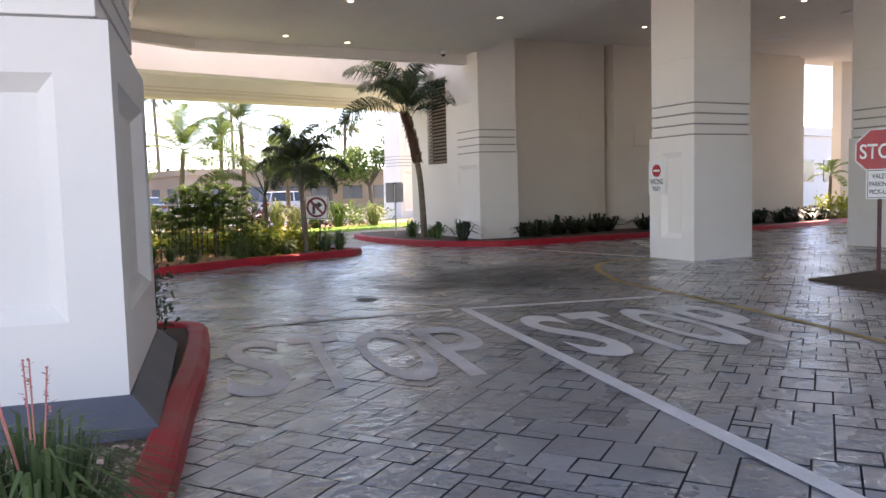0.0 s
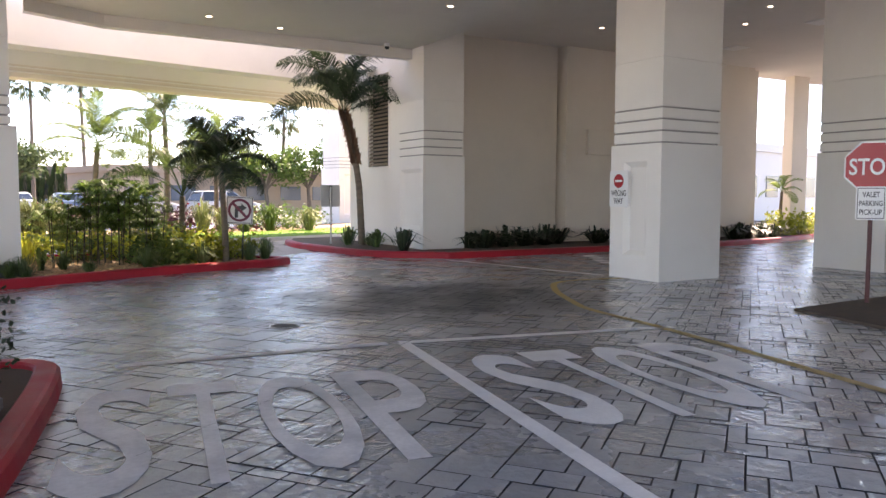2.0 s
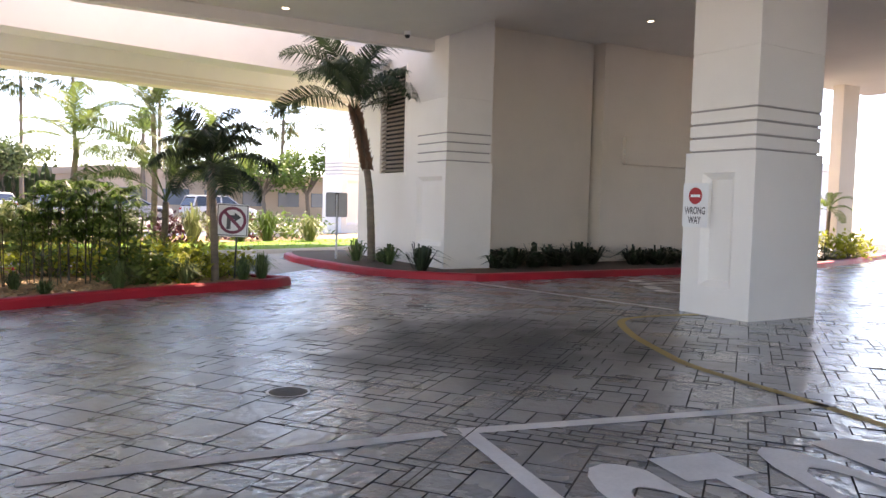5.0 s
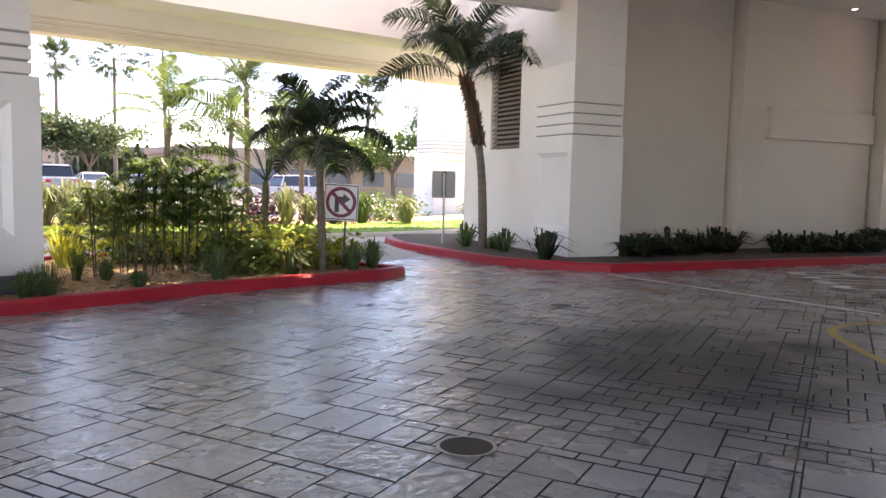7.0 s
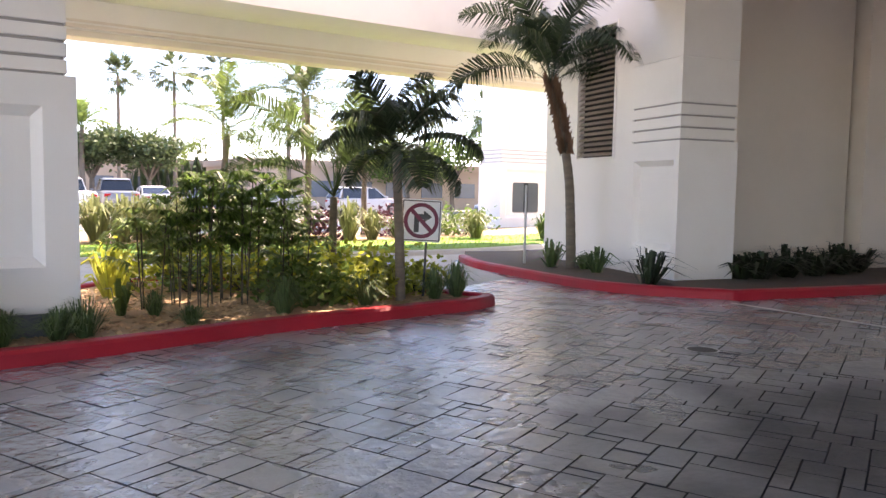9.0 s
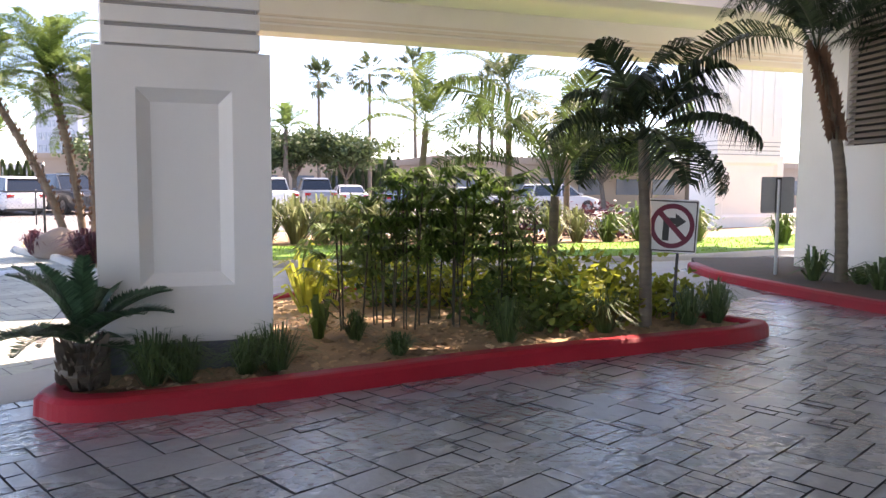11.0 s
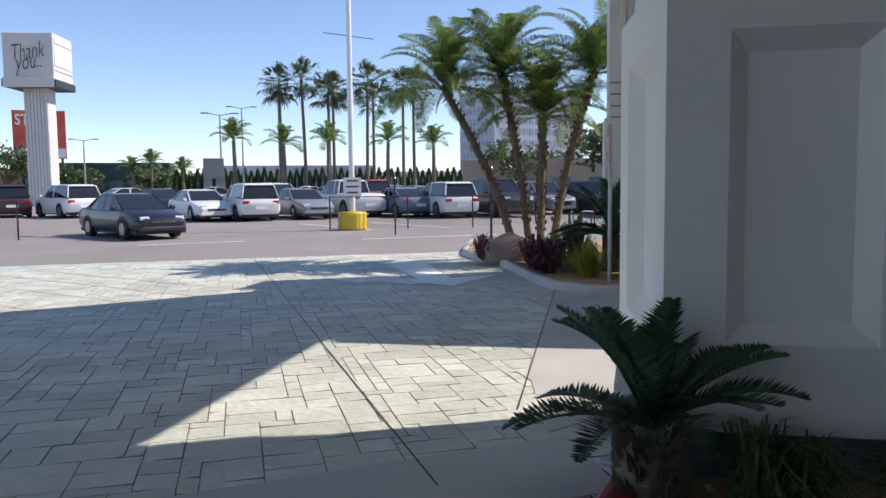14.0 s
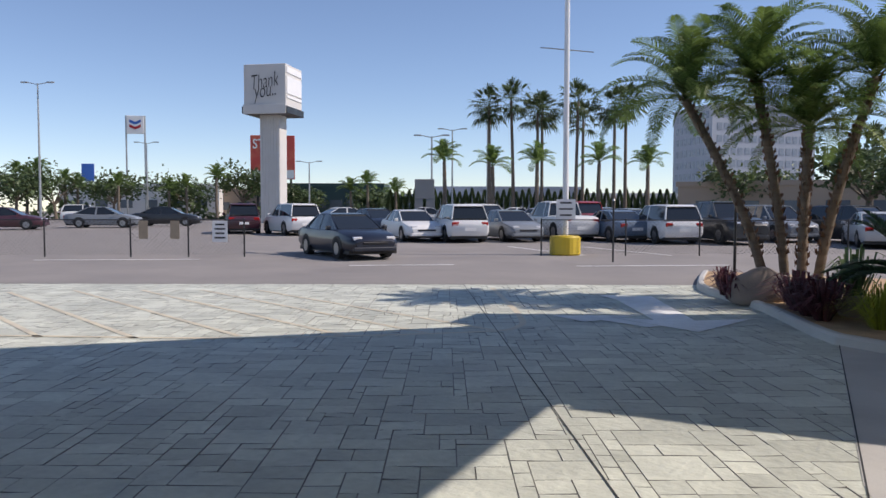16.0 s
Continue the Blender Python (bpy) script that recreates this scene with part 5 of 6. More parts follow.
def at(a, d, head):
    """Pose on the car park; head: degrees of the car's nose from the way across, clockwise."""
    x, y = out(a, d)
    return pose(x, y, rise(x, y), 0, 0, 127.55 - head)


FLEET = {}


def parked(kind, paint, a, d, head, what):
    key = (kind, paint)
    if key in FLEET:
        return copy_thing(FLEET[key], at(a, d, head))
    FLEET[key] = car(kind, paint, what, at(a, d, head))
    return FLEET[key]


car("sedan", "car_navy", "dark navy sedan with lamps facing the drive", at(-7.34, 25.5, 150))
for kind, paint, a, d, head, what in (
    ("sedan", "car_white", -2.44, 36, 160, "white sedan parked in the row"),
    ("suv", "car_white", 1.03, 35.5, -14, "white sport utility car parked in the row"),
    ("sedan", "car_grey", 4.96, 36, 163, "grey sedan parked in the row"),
    ("pickup", "car_white", 8.56, 37.5, -16, "white pickup truck parked in the row"),
    ("sedan", "car_blue", 12.62, 36, -15, "blue-grey sedan parked in the row"),
    ("suv", "car_white", 16.12, 34.5, -8, ""),
    ("pickup", "car_black", 20.10, 34.5, 172, "black pickup truck parked in the row"),
    ("suv", "car_grey", 23.61, 36, 170, "grey sport utility car parked in the row"),
    ("suv", "car_maroon", -14.92, 44, -18, "dark maroon sport utility car in the row"),
    ("suv", "car_white", -11.38, 42, -32, ""),
    ("sedan", "car_silver", -7.21, 50, 60, "silver sedan parked far off"),
    ("sedan", "car_navy", -5.13, 42, 150, "dark navy sedan parked in the row"),
    ("suv", "car_white", 3.26, 45, 150, ""),
    ("pickup", "car_red", 10.43, 44, -20, "red pickup truck in the second row"),
    ("sedan", "car_silver", 7.72, 46, 150, ""),
    ("sedan", "car_grey", 14.12, 45, 150, ""),
    ("suv", "car_black", 18.27, 44, -15, "black sport utility car in the second row"),
    ("sedan", "car_blue", 12.08, 54, 150, ""),
    ("sedan", "car_grey", -24.15, 52, 80, ""),
    ("sedan", "car_black", -20.03, 56, 80, "black sedan parked far off"),
    ("sedan", "car_maroon", -30.09, 48, 75, "dark red sedan parked at the edge"),
    ("suv", "car_black", 28.85, 34, 160, ""),
    ("suv", "car_white", -25.21, 75, 70, ""),
    ("sedan", "car_silver", -1.03, 60, 90, ""),
    ("sedan", "car_white", 5.81, 60, 90, ""),
):
    parked(kind, paint, a, d, head, what)
for kind, paint, x, y, rz, what in (
    ("pickup", "car_grey", 3.3, 53, 100, "grey pickup truck parked beyond the lawn"), ("sedan", "car_white", 5.2, 56, 100, ""), ("sedan", "car_blue", 8.0, 54, 95, ""),
    ("suv", "car_silver", 17.5, 52, 15, "silver sport utility car beyond the lawn"), ("suv", "car_blue", 24.3, 45.5, -160, "blue-grey sport utility car beyond the lawn"), ("sedan", "car_silver", 12.5, 54, 10, ""),
    ("pickup", "car_white", 1.0, 50, 110, ""), ("sedan", "car_silver", -2.2, 48, 110, ""),
):
    m = pose(x, y, rise(x, y), 0, 0, rz)
    if (kind, paint) in FLEET:
        copy_thing(FLEET[(kind, paint)], m)
    else:
        FLEET[(kind, paint)] = car(kind, paint, what, m)


M["tan"] = material("tan", (0.35, 0.28, 0.2), 0.8, var=0.2, scale=20)
# chain-link fences
def fence(pts, label, h=1.25, plates=()):
    t = thing("chain_fence", pose(pts[0][0], pts[0][1], 0), label, "fence", "chain-link fences")
    o = Vector((pts[0][0], pts[0][1], 0))
    P = [Vector((x, y, rise(x, y))) - o for x, y in pts]
    for p in P:
        bm = B()
        cyl(bm, p, p + Vector((0, 0, h)), 0.028, seg=8)
        cyl(bm, p + Vector((0, 0, h)), p + Vector((0, 0, h + 0.03)), 0.034, 0.01, 8)
        part("post", bm, "black_paint", t)
    for a, b in zip(P, P[1:]):
        bm = B()
        cyl(bm, a + Vector((0, 0, h - 0.03)), b + Vector((0, 0, h - 0.03)), 0.018, seg=8)
        part("top_rail", bm, "black_paint", t)
        bm = B()
        L = (b - a).to_2d().length
        u = (b - a) / L
        step = 0.14
        k = -h
        while k < L:
            for s in (0, 1):
                q = []
                for zz in (0.06, h - 0.05):
                    xx = k + (zz if s == 0 else h - zz)
                    q.append((min(max(xx, 0), L), zz))
                if abs(q[0][0] - q[1][0]) > 0.02:
                    if q[0][0] != k + (0.06 if s == 0 else h - 0.06):
                        q[0] = (q[0][0], 0.06 + abs(q[0][0] - (k + (0.06 if s == 0 else h - 0.06))))
                    if q[1][0] != k + (h - 0.05 if s == 0 else 0.05):
                        q[1] = (q[1][0], h - 0.05 - abs(q[1][0] - (k + (h - 0.05 if s == 0 else 0.05))))
                    if q[1][1] > q[0][1]:
                        c, d = a + u * q[0][0], a + u * q[1][0]
                        c, d = Vector((c.x, c.y, c.z + q[0][1])), Vector((d.x, d.y, d.z + q[1][1]))
                        w = Vector((0, 0, 0.004))
                        bm.faces.new([bm.verts.new(v) for v in (c - w, d - w, d + w, c + w)])
            k += step
        part("wire_mesh", bm, "black_paint", t)
    return t


fence([(-29, 18.8), (-26, 21.2), (-22.75, 23.8), (-20.57, 25.56), (-19.1, 26.75), (-17.68, 27.91)], "low black chain-link fence beside the drive")
fence([(-10.33, 34.65), (-7.99, 36.3), (-6.0, 37.85), (-2, 41)], "low black chain-link fence by the pole")


def sign_board(x, y, z, w, h, rz, label, post=True, mat="white_paint", bars=4):
    t = thing("notice_board", pose(x, y, z, 0, 0, rz), label, "sign")
    pl = part("plate", plate(B(), w, h, 0.02), mat, t)
    for k in range(bars):
        bm = B()
        zz = h * (0.32 - 0.62 * k / max(bars - 1, 1))
        ww = w * (0.36 if k % 2 else 0.3)
        bm.faces.new([bm.verts.new(c) for c in ((-ww, -0.003, zz - h * 0.04), (ww, -0.003, zz - h * 0.04), (ww, -0.003, zz + h * 0.04), (-ww, -0.003, zz + h * 0.04))])
        part("lettering", bm, "black_paint", pl)
    return t


sign_board(-18.25, 27.37, 0.85 + 0.05, 0.5, 0.7, 39, "white notice sheet hung on the fence")
for x, y in ((-24.4, 22.4), (-20.2, 25.8), (-19.4, 26.45)):
    sign_board(x, y, 0.95, 0.42 if x < -22 else 0.3, 0.6, 39, "tan mesh-backed notice on the fence", mat="tan", bars=0)
# light pole with yellow base
lp = thing("light_pole", pose(-9.84, 35.44, rise(-9.84, 35.44)), "tall white light pole on a yellow concrete base", "light pole")
bm = B()
tube(bm, [Vector((0, 0, z)) for z in (0, 0.05, 0.6, 0.66, 0.68)], [0.5, 0.53, 0.53, 0.5, 0.2], 24)
part("base", bm, "yellow_paint", lp, "worn yellow painted concrete base")
bm = B()
cyl(bm, (0, 0, 0.66), (0, 0, 10.5), 0.11, 0.08, 14)
part("pole", bm, "white_paint", lp)
bm = B()
cyl(bm, (-0.72, -0.56, 7.1), (0.72, 0.56, 6.95), 0.02, seg=6)
part("crossbar", bm, "galv", lp)
bm = B()
for s in (-1, 1):
    box(bm, s * 0.7 - 0.35, -0.15, 10.45, s * 0.7 + 0.35, 0.15, 10.6, 0.03)
part("lamp_head", bm, "galv", lp)
x, y = out(9.23, 25.9)
sign_board(x, y, 1.6 + 0.05, 0.66, 0.68, 38, "white parking notice on the light pole", bars=3)
for px_, d, top, y0 in ((-28.02, 75, 13.6, 0), (0.69, 85, 10.2, 0), (-10.02, 95, 7.2, 0), (-21.34, 100, 10.0, 0), (3.34, 90, 13.5, 0), (-0.86, 70, 8.0, 0)):
    x, y = out(px_, d)
    t = thing("street_lamp", pose(x, y, rise(x, y), 0, 0, 37), "slim pale lamp post with two arms", "street lamp", "street lamps")
    bm = B()
    cyl(bm, (0, 0, -0.2), (0, 0, top), 0.13, 0.07, 10)
    part("pole", bm, "galv", t)
    bm = B()
    for s in (-1, 1):
        cyl(bm, (0, 0, top - 0.1), (s * 1.1, 0, top + 0.12), 0.04, seg=6)
    part("arm", bm, "galv", t)
    for s in (-1, 1):
        bm = B()
        box(bm, s * 1.3 - 0.35, -0.14, top + 0.05, s * 1.3 + 0.35, 0.14, top + 0.17, 0.03)
        part("lamp_head", bm, "galv", t)

# slim posts by the palm bed
for x, y, h in ((-1.75, 27.4, 2.0), (-7.2, 33.6, 1.9)):
    t = thing("sign_post", pose(x, y, 0), "slim dark post standing at the kerb", "post")
    bm = B()
    cyl(bm, (0, 0, -0.1), (0, 0, h), 0.03, seg=8)
    part("pole", bm, "black_paint", t)
    bm = B()
    cyl(bm, (0, 0, h), (0, 0, h + 0.06), 0.05, 0.02, 8)
    part("cap", bm, "galv", t)

# pylon sign
M["sign_grey"] = material("sign_grey", (0.62, 0.60, 0.57), 0.7, var=0.05, scale=2, stain=(0.45, 0.43, 0.4), stain_amount=0.2)
x, y = out(-12.57, 72)
py = thing("pylon_sign", pose(x, y, 0, 0, 0, 27), "tall pale pylon sign saying thank you", "pylon sign")
bm = B()
box(bm, -0.94, -0.84, 0, 0.94, 0.84, 10.9)
col_ = part("column", bm, "sign_grey", py, "fluted pale concrete column")
for k in range(7):
    bm = B()
    box(bm, -0.98 + k * 0.28, -0.9, 0, -0.98 + k * 0.28 + 0.2, 0.9, 10.88)
    part("flute", bm, "sign_grey", col_)
bm = B()
box(bm, -2.05, -2.0, 10.7, 2.05, 2.0, 15.0, 0.05)
bx = part("cabinet", bm, "sign_grey", py)
bm = B()
for k, (z0, z1) in enumerate(((14.2, 14.75), (12.3, 13.9), (11.9, 12.15))):
    box(bm, 2.05, -1.8, z0, 2.12, 1.8, z1, 0.02)
part("panel", bm, "white_paint", bx, "raised side panels")
bm = B()
box(bm, -2.2, -2.15, 10.5, 2.2, 2.15, 11.15, 0.04)
bmesh.ops.delete(bm, geom=[f for f in bm.faces if f.normal.y < -0.9], context="FACES_ONLY")
part("dark_band", bm, "black_paint", bx)
bm = B()
box(bm, -2.08, -2.2, 10.45, 2.08, -2.02, 11.3, 0.02)
part("skirt", bm, "sign_grey", bx)
for body_, z_, w_, h_, x_ in (("Thank", 13.5, 2.6, 1.3, 0.1), ("you..", 12.2, 2.2, 1.3, 0.0)):
    o = flat_text("lettering", body_, Matrix.Translation((x_, -2.06, z_)) @ pose(0, 0, 0, 0, -8, 0) @ TXT, w_, h_, "black_paint", bx, shear=0.35, bold=-0.012)

x, y = out(-12.66, 108)
bb = thing("billboard", pose(x, y, 0, 0, 0, 42), "red and orange billboard on dark posts", "billboard")
M["red_board"] = material("red_board", (0.55, 0.07, 0.05), 0.5, var=0.12, scale=1, stain=(0.7, 0.25, 0.12), stain_amount=0.6)
bm = B()
box(bm, -3.1, -0.15, 6.0, 3.1, 0.15, 12.2, 0.03)
part("board", bm, "red_board", bb)
bm = B()
bm.faces.new([bm.verts.new(c) for c in ((-3.0, -0.16, 6.1), (3.0, -0.16, 6.1), (3.0, -0.16, 7.3), (-3.0, -0.16, 7.3))])
part("strip", bm, "white_paint", bb)
flat_text("lettering", "STE", Matrix.Translation((-1.6, -0.17, 11.0)) @ TXT, 2.3, 1.4, "white_paint", bb)
for x_ in (-2.2, -0.6, 1.0, 2.5):
    bm = B()
    box(bm, x_ - 0.15, 0.2, 0, x_ + 0.15, 0.5, 11.8)
    part("post", bm, "iron", bb)
M["blue_paint"] = material("blue_paint", (0.03, 0.12, 0.42), 0.4, var=0.04)
x, y = out(-22.04, 110)
gs_ = thing("fuel_sign", pose(x, y, 0, 0, 0, 45), "white sign with blue and red chevrons on two poles", "pole sign")
bm = B()
box(bm, -1.2, -0.2, 12.6, 1.2, 0.2, 15.2, 0.05)
part("board", bm, "white_paint", gs_)
for mt, z in (("blue_paint", 13.9), ("red_paint", 13.2)):
    bm = B()
    bm.faces.new([bm.verts.new((a, -0.22, z + b)) for a, b in ((-0.8, 0.35), (0, 0), (0, 0.4), (-0.8, 0.75))])
    bm.faces.new([bm.verts.new((a, -0.22, z + b)) for a, b in ((0, 0), (0.8, 0.35), (0.8, 0.75), (0, 0.4))])
    part("chevron", bm, mt, gs_)
for s in (-1.3, 1.3):
    bm = B()
    cyl(bm, (s, 0, 0), (s, 0, 15.2), 0.13, seg=8)
    part("pole", bm, "galv", gs_)
x, y = out(-25.11, 125)
t = thing("pole_sign", pose(x, y, 0, 0, 0, 45), "small plain blue sign on a pole", "pole sign")
bm = B()
box(bm, -1, -0.1, 6.3, 1, 0.1, 9.2, 0.04)
part("board", bm, "blue_paint", t)
bm = B()
cyl(bm, (0, 0.15, 0), (0, 0.15, 6.4), 0.15, seg=8)
part("pole", bm, "galv", t)


# buildings
def building(name, x, y, rz, w, d, h, label, rows, cols, win, mat="sign_grey", glass="bldg_glass", margin=0.8):
    t = thing(name, pose(x, y, 0, 0, 0, rz), label, "building")
    bm = B()
    box(bm, -w / 2, -d / 2, 0, w / 2, d / 2, h)
    part("wall", bm, mat, t)
    bm = B()
    box(bm, -w / 2 - 0.2, -d / 2 - 0.2, h, w / 2 + 0.2, d / 2 + 0.2, h + 0.5)
    part("roof", bm, mat, t)
    ww, wh = win
    me = None
    for side in (0, 1):
        n = cols if side == 0 else max(1, int(cols * d / w))
        L = w if side == 0 else d
        for r in range(rows):
            for c in range(n):
                if me is None:
                    bm = B()
                    box(bm, -ww / 2, -0.06, -wh / 2, ww / 2, 0.05, wh / 2)
                    o = part("window", bm, glass, t)
                    me = o.data
                else:
                    o = new("window", me)
                    o.parent = t
                u = -L / 2 + margin + (L - 2 * margin) * (c + 0.5) / n
                z = h * (r + 0.6) / (rows + 0.2)
                o.matrix_basis = pose(u, -d / 2, z) if side == 0 else pose(-w / 2, -u, z, 0, 0, -90)
    return t


M["bldg_glass"] = material("bldg_glass", (0.12, 0.15, 0.18), 0.15, var=0.1, bump=0)
M["bldg_white"] = material("bldg_white", (0.72, 0.71, 0.68), 0.8, var=0.05, scale=1)
# Distance haze is put into these wall and glass colours.
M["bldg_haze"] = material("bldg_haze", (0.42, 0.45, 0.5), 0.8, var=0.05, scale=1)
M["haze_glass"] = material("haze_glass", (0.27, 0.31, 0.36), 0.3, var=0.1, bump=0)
M["bldg_tan"] = material("bldg_tan", (0.42, 0.33, 0.25), 0.8, var=0.08, scale=1)
M["bldg_green"] = material("bldg_green", (0.05, 0.09, 0.08), 0.7, var=0.1, scale=1)
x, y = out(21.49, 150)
building("office_tower", x, y, 50, 22, 14, 21, "haze-grey office tower with a grid of windows", 9, 14, (1.0, 1.3), "bldg_haze", "haze_glass")
for px_, d, w, h, mt, what in ((4.11, 125, 26, 4.9, "bldg_haze", "long low haze-grey building with flat roof"), (-3.60, 120, 22, 3.6, "bldg_haze", "low haze-grey building beyond the trees"), (-8.26, 115, 16, 5.0, "bldg_green", "low dark green building beyond the trees"), (-14.84, 120, 20, 4.4, "bldg_tan", "low tan building behind the pylon"), (-21.04, 118, 24, 5.0, "bldg_white", "fuel station canopy building, white and blue"), (14.12, 130, 18, 4.0, "bldg_white", "low white building beyond the cars")):
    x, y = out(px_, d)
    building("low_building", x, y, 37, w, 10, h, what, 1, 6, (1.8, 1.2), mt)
x, y = out(-1.41, 66)
M["slab_grey"] = material("slab_grey", (0.24, 0.25, 0.26), 0.7, var=0.1, scale=2)
mon = thing("monument_sign", pose(x, y, rise(x, y), 0, 0, 40), "tall grey slab monument sign", "sign")
bm = B()
box(bm, -0.85, -0.3, 0, -0.15, 0.3, 3.4)
box(bm, 0.15, -0.3, 0, 0.85, 0.3, 3.4)
part("leg", bm, "slab_grey", mon)
bm = B()
box(bm, -0.85, -0.32, 2.2, 0.85, 0.32, 3.9, 0.03)
part("slab", bm, "slab_grey", mon)
building("low_building", 27, 70, 12, 34, 10, 3.2, "low grey-brown building behind the lawn trees", 1, 10, (2.0, 1.2), "bldg_tan")
building("low_building", 45, 36, 12, 16, 10, 4.2, "white building seen through the far opening", 1, 5, (1.6, 1.3), "bldg_white")
building("low_building", -6, 95, 10, 40, 10, 4.0, "long low building behind the car park", 1, 10, (2.0, 1.2), "bldg_tan")


# far palms and trees
def fan_palm(h, seed):
    r = random.Random(seed)
    t = thing("fan_palm", pose(0, 0, 0), "very tall slender fan palm against the sky", "palm tree", "tall fan palms")
    lean = r.uniform(-0.5, 0.5)
    pts = bend([(0, 0, 0), (lean * 0.2, 0, h * 0.4), (lean, 0, h)], 6)
    part("trunk", tube(B(), pts, [0.22 - 0.08 * i / 12 for i in range(13)], 8), "bark", t, smooth=True)
    bm = B()
    top = pts[-1]
    for i in range(46):
        az, e = r.uniform(0, 6.28), radians(r.uniform(-55, 80))
        d = Vector((math.cos(az) * math.cos(e), math.sin(az) * math.cos(e), math.sin(e)))
        q = top + d * r.uniform(1.0, 1.9)
        blade(bm, top, top.lerp(q, 0.5), q, 0.05)
        side = d.cross(Vector((0, 0, 1))).normalized()
        for k in range(9):
            a = radians(-70 + 17.5 * k)
            o = d * math.cos(a) + side * math.sin(a)
            L = r.uniform(1.0, 1.4)
            blade(bm, q, q + o * L * 0.6, q + o * L - Vector((0, 0, r.uniform(0.2, 0.5))), 0.14)
    part("crown", bm, "far_leaf", t)
    return t


FP = [fan_palm(12.4, 81), fan_palm(12.9, 82), fan_palm(11.6, 83)]
pos_ = [out(3.47, 80), out(5.30, 80), out(7.08, 80), out(7.42, 84), out(9.93, 80), out(10.43, 86), out(12.70, 80), out(13.51, 82), (2.3, 85.1), (7.3, 85.0), (11.9, 84.7), (19.5, 84.0), (30, 62), (26, 66), (-8, 88)]
for i, (x, y) in enumerate(pos_):
    m = pose(x, y, 0.2 if i < 12 else -4.5, 0, 0, i * 67)
    if i < 3:
        FP[i].matrix_basis = m
    else:
        copy_thing(FP[i % 3], m)

F_FAR = [frond_mesh("frond", 2.0, "palm_green", pairs=22, leaf=0.55, width=0.07, arch=85, droop=0.35, rise0=50, seed=s, rachis=0.03) for s in (41, 42)]
base = None
for i, (x, y, h) in enumerate([(*out(math.degrees(math.atan((a - 784) / 1336)), 62), h) for a, h in ((785, 5.2), (870, 4.8), (950, 5.0), (1060, 5.1), (1145, 4.9))] + [(*out(math.degrees(math.atan((a - 784) / 1336)), 95), h) for a, h in ((650, 4.4), (330, 4.0), (300, 3.6), (385, 5.2), (118, 4.6), (70, 6.0), (48, 5.0), (30, 5.6), (140, 4.0), (212, 4.2), (700, 3.5), (620, 3.6))] + [(14.5, 62, 6.0), (1.2, 60, 5.0), (29.0, 58, 6.0)]):
    if base is None:
        base = palm(0, 0, 0, [(0, 0, 0), (0.1, 0, 2.5), (0.05, 0, 5.0)], 0.2, 0.14, F_FAR, 16, "feather palm standing beyond the parked cars", name="palm_tree", tilt=(-30, 65), seed=91, group="far palms")
        base.matrix_basis = pose(x, y, rise(x, y) + h - 5)
    else:
        copy_thing(base, pose(x, y, rise(x, y) + h - 5 - 0.0, 0, 0, i * 71))


def tree(x, y, h, r0, label, seed, n=900, leaf=0.4, mat="tree_leaf", name="tree"):
    r = random.Random(seed)
    t = thing(name, pose(x, y, rise(x, y)), label, "tree", "broadleaf trees")
    bm = B()
    fork = Vector((r.uniform(-0.2, 0.2), r.uniform(-0.2, 0.2), h * 0.35))
    tube(bm, [Vector((0, 0, 0)), fork * 0.5, fork], [0.22, 0.17, 0.15], 8)
    tips = []
    for k in range(9):
        a = k * 0.7 + r.uniform(-0.3, 0.3)
        e = fork + Vector((math.cos(a) * r0 * r.uniform(0.4, 0.8), math.sin(a) * r0 * r.uniform(0.4, 0.8), h * r.uniform(0.25, 0.55)))
        tube(bm, [fork, fork.lerp(e, 0.5) + Vector((0, 0, 0.15)), e], [0.1, 0.06, 0.03], 6)
        tips.append(e)
        for q in range(3):
            tips.append(e + Vector((r.gauss(0, 1), r.gauss(0, 1), r.gauss(0, 0.6))) * r0 * 0.28)
    part("trunk", bm, "bark", t)
    bm = B()
    for i in range(n):
        c = tips[i % len(tips)]
        p = c + Vector((r.gauss(0, 1), r.gauss(0, 1), r.gauss(0, 0.75))) * r0 * 0.17
        d = Vector((r.uniform(-1, 1), r.uniform(-1, 1), r.uniform(-0.6, 0.8))).normalized()
        blade(bm, p, p + d * leaf * 0.5, p + d * leaf, leaf * 0.6, Vector((r.uniform(-1, 1), r.uniform(-1, 1), 1)))
    part("crown", bm, mat, t)
    return t


for i, (x, y, h, r0) in enumerate(((1.5, 62, 5.0, 2.5), (5.1, 62.5, 4.9, 2.5), (-1.9, 64, 5.0, 2.5), (23.0, 60, 5.0, 2.3), (27.2, 62, 5.6, 2.8), (31, 60, 5.6, 2.6), (20.5, 64, 4.6, 2.4))):
    tree(x, y, h, r0, "round-crowned green tree beyond the car park" if i < 3 else "light green open-crowned tree beyond the lawn", 300 + i, 4200 if i < 3 else 2200, 0.3, "far_leaf" if i < 3 else "tree_leaf")
for i, (a, d, h, r0) in enumerate(((-29.44, 85, 6, 4), (-27.11, 92, 5, 4), (-23.61, 100, 5.5, 4), (-18.77, 104, 5, 4), (-14.84, 100, 6, 3.5), (-10.35, 105, 4, 3), (21.12, 75, 5, 3.5), (29.18, 50, 5.5, 3.5), (-5.30, 105, 3.6, 3.5), (23.32, 95, 6, 4))):
    x, y = out(a, d)
    tree(x, y, h, r0, "dense dark green tree at the far side", 320 + i, 1600, 0.45, "far_leaf")

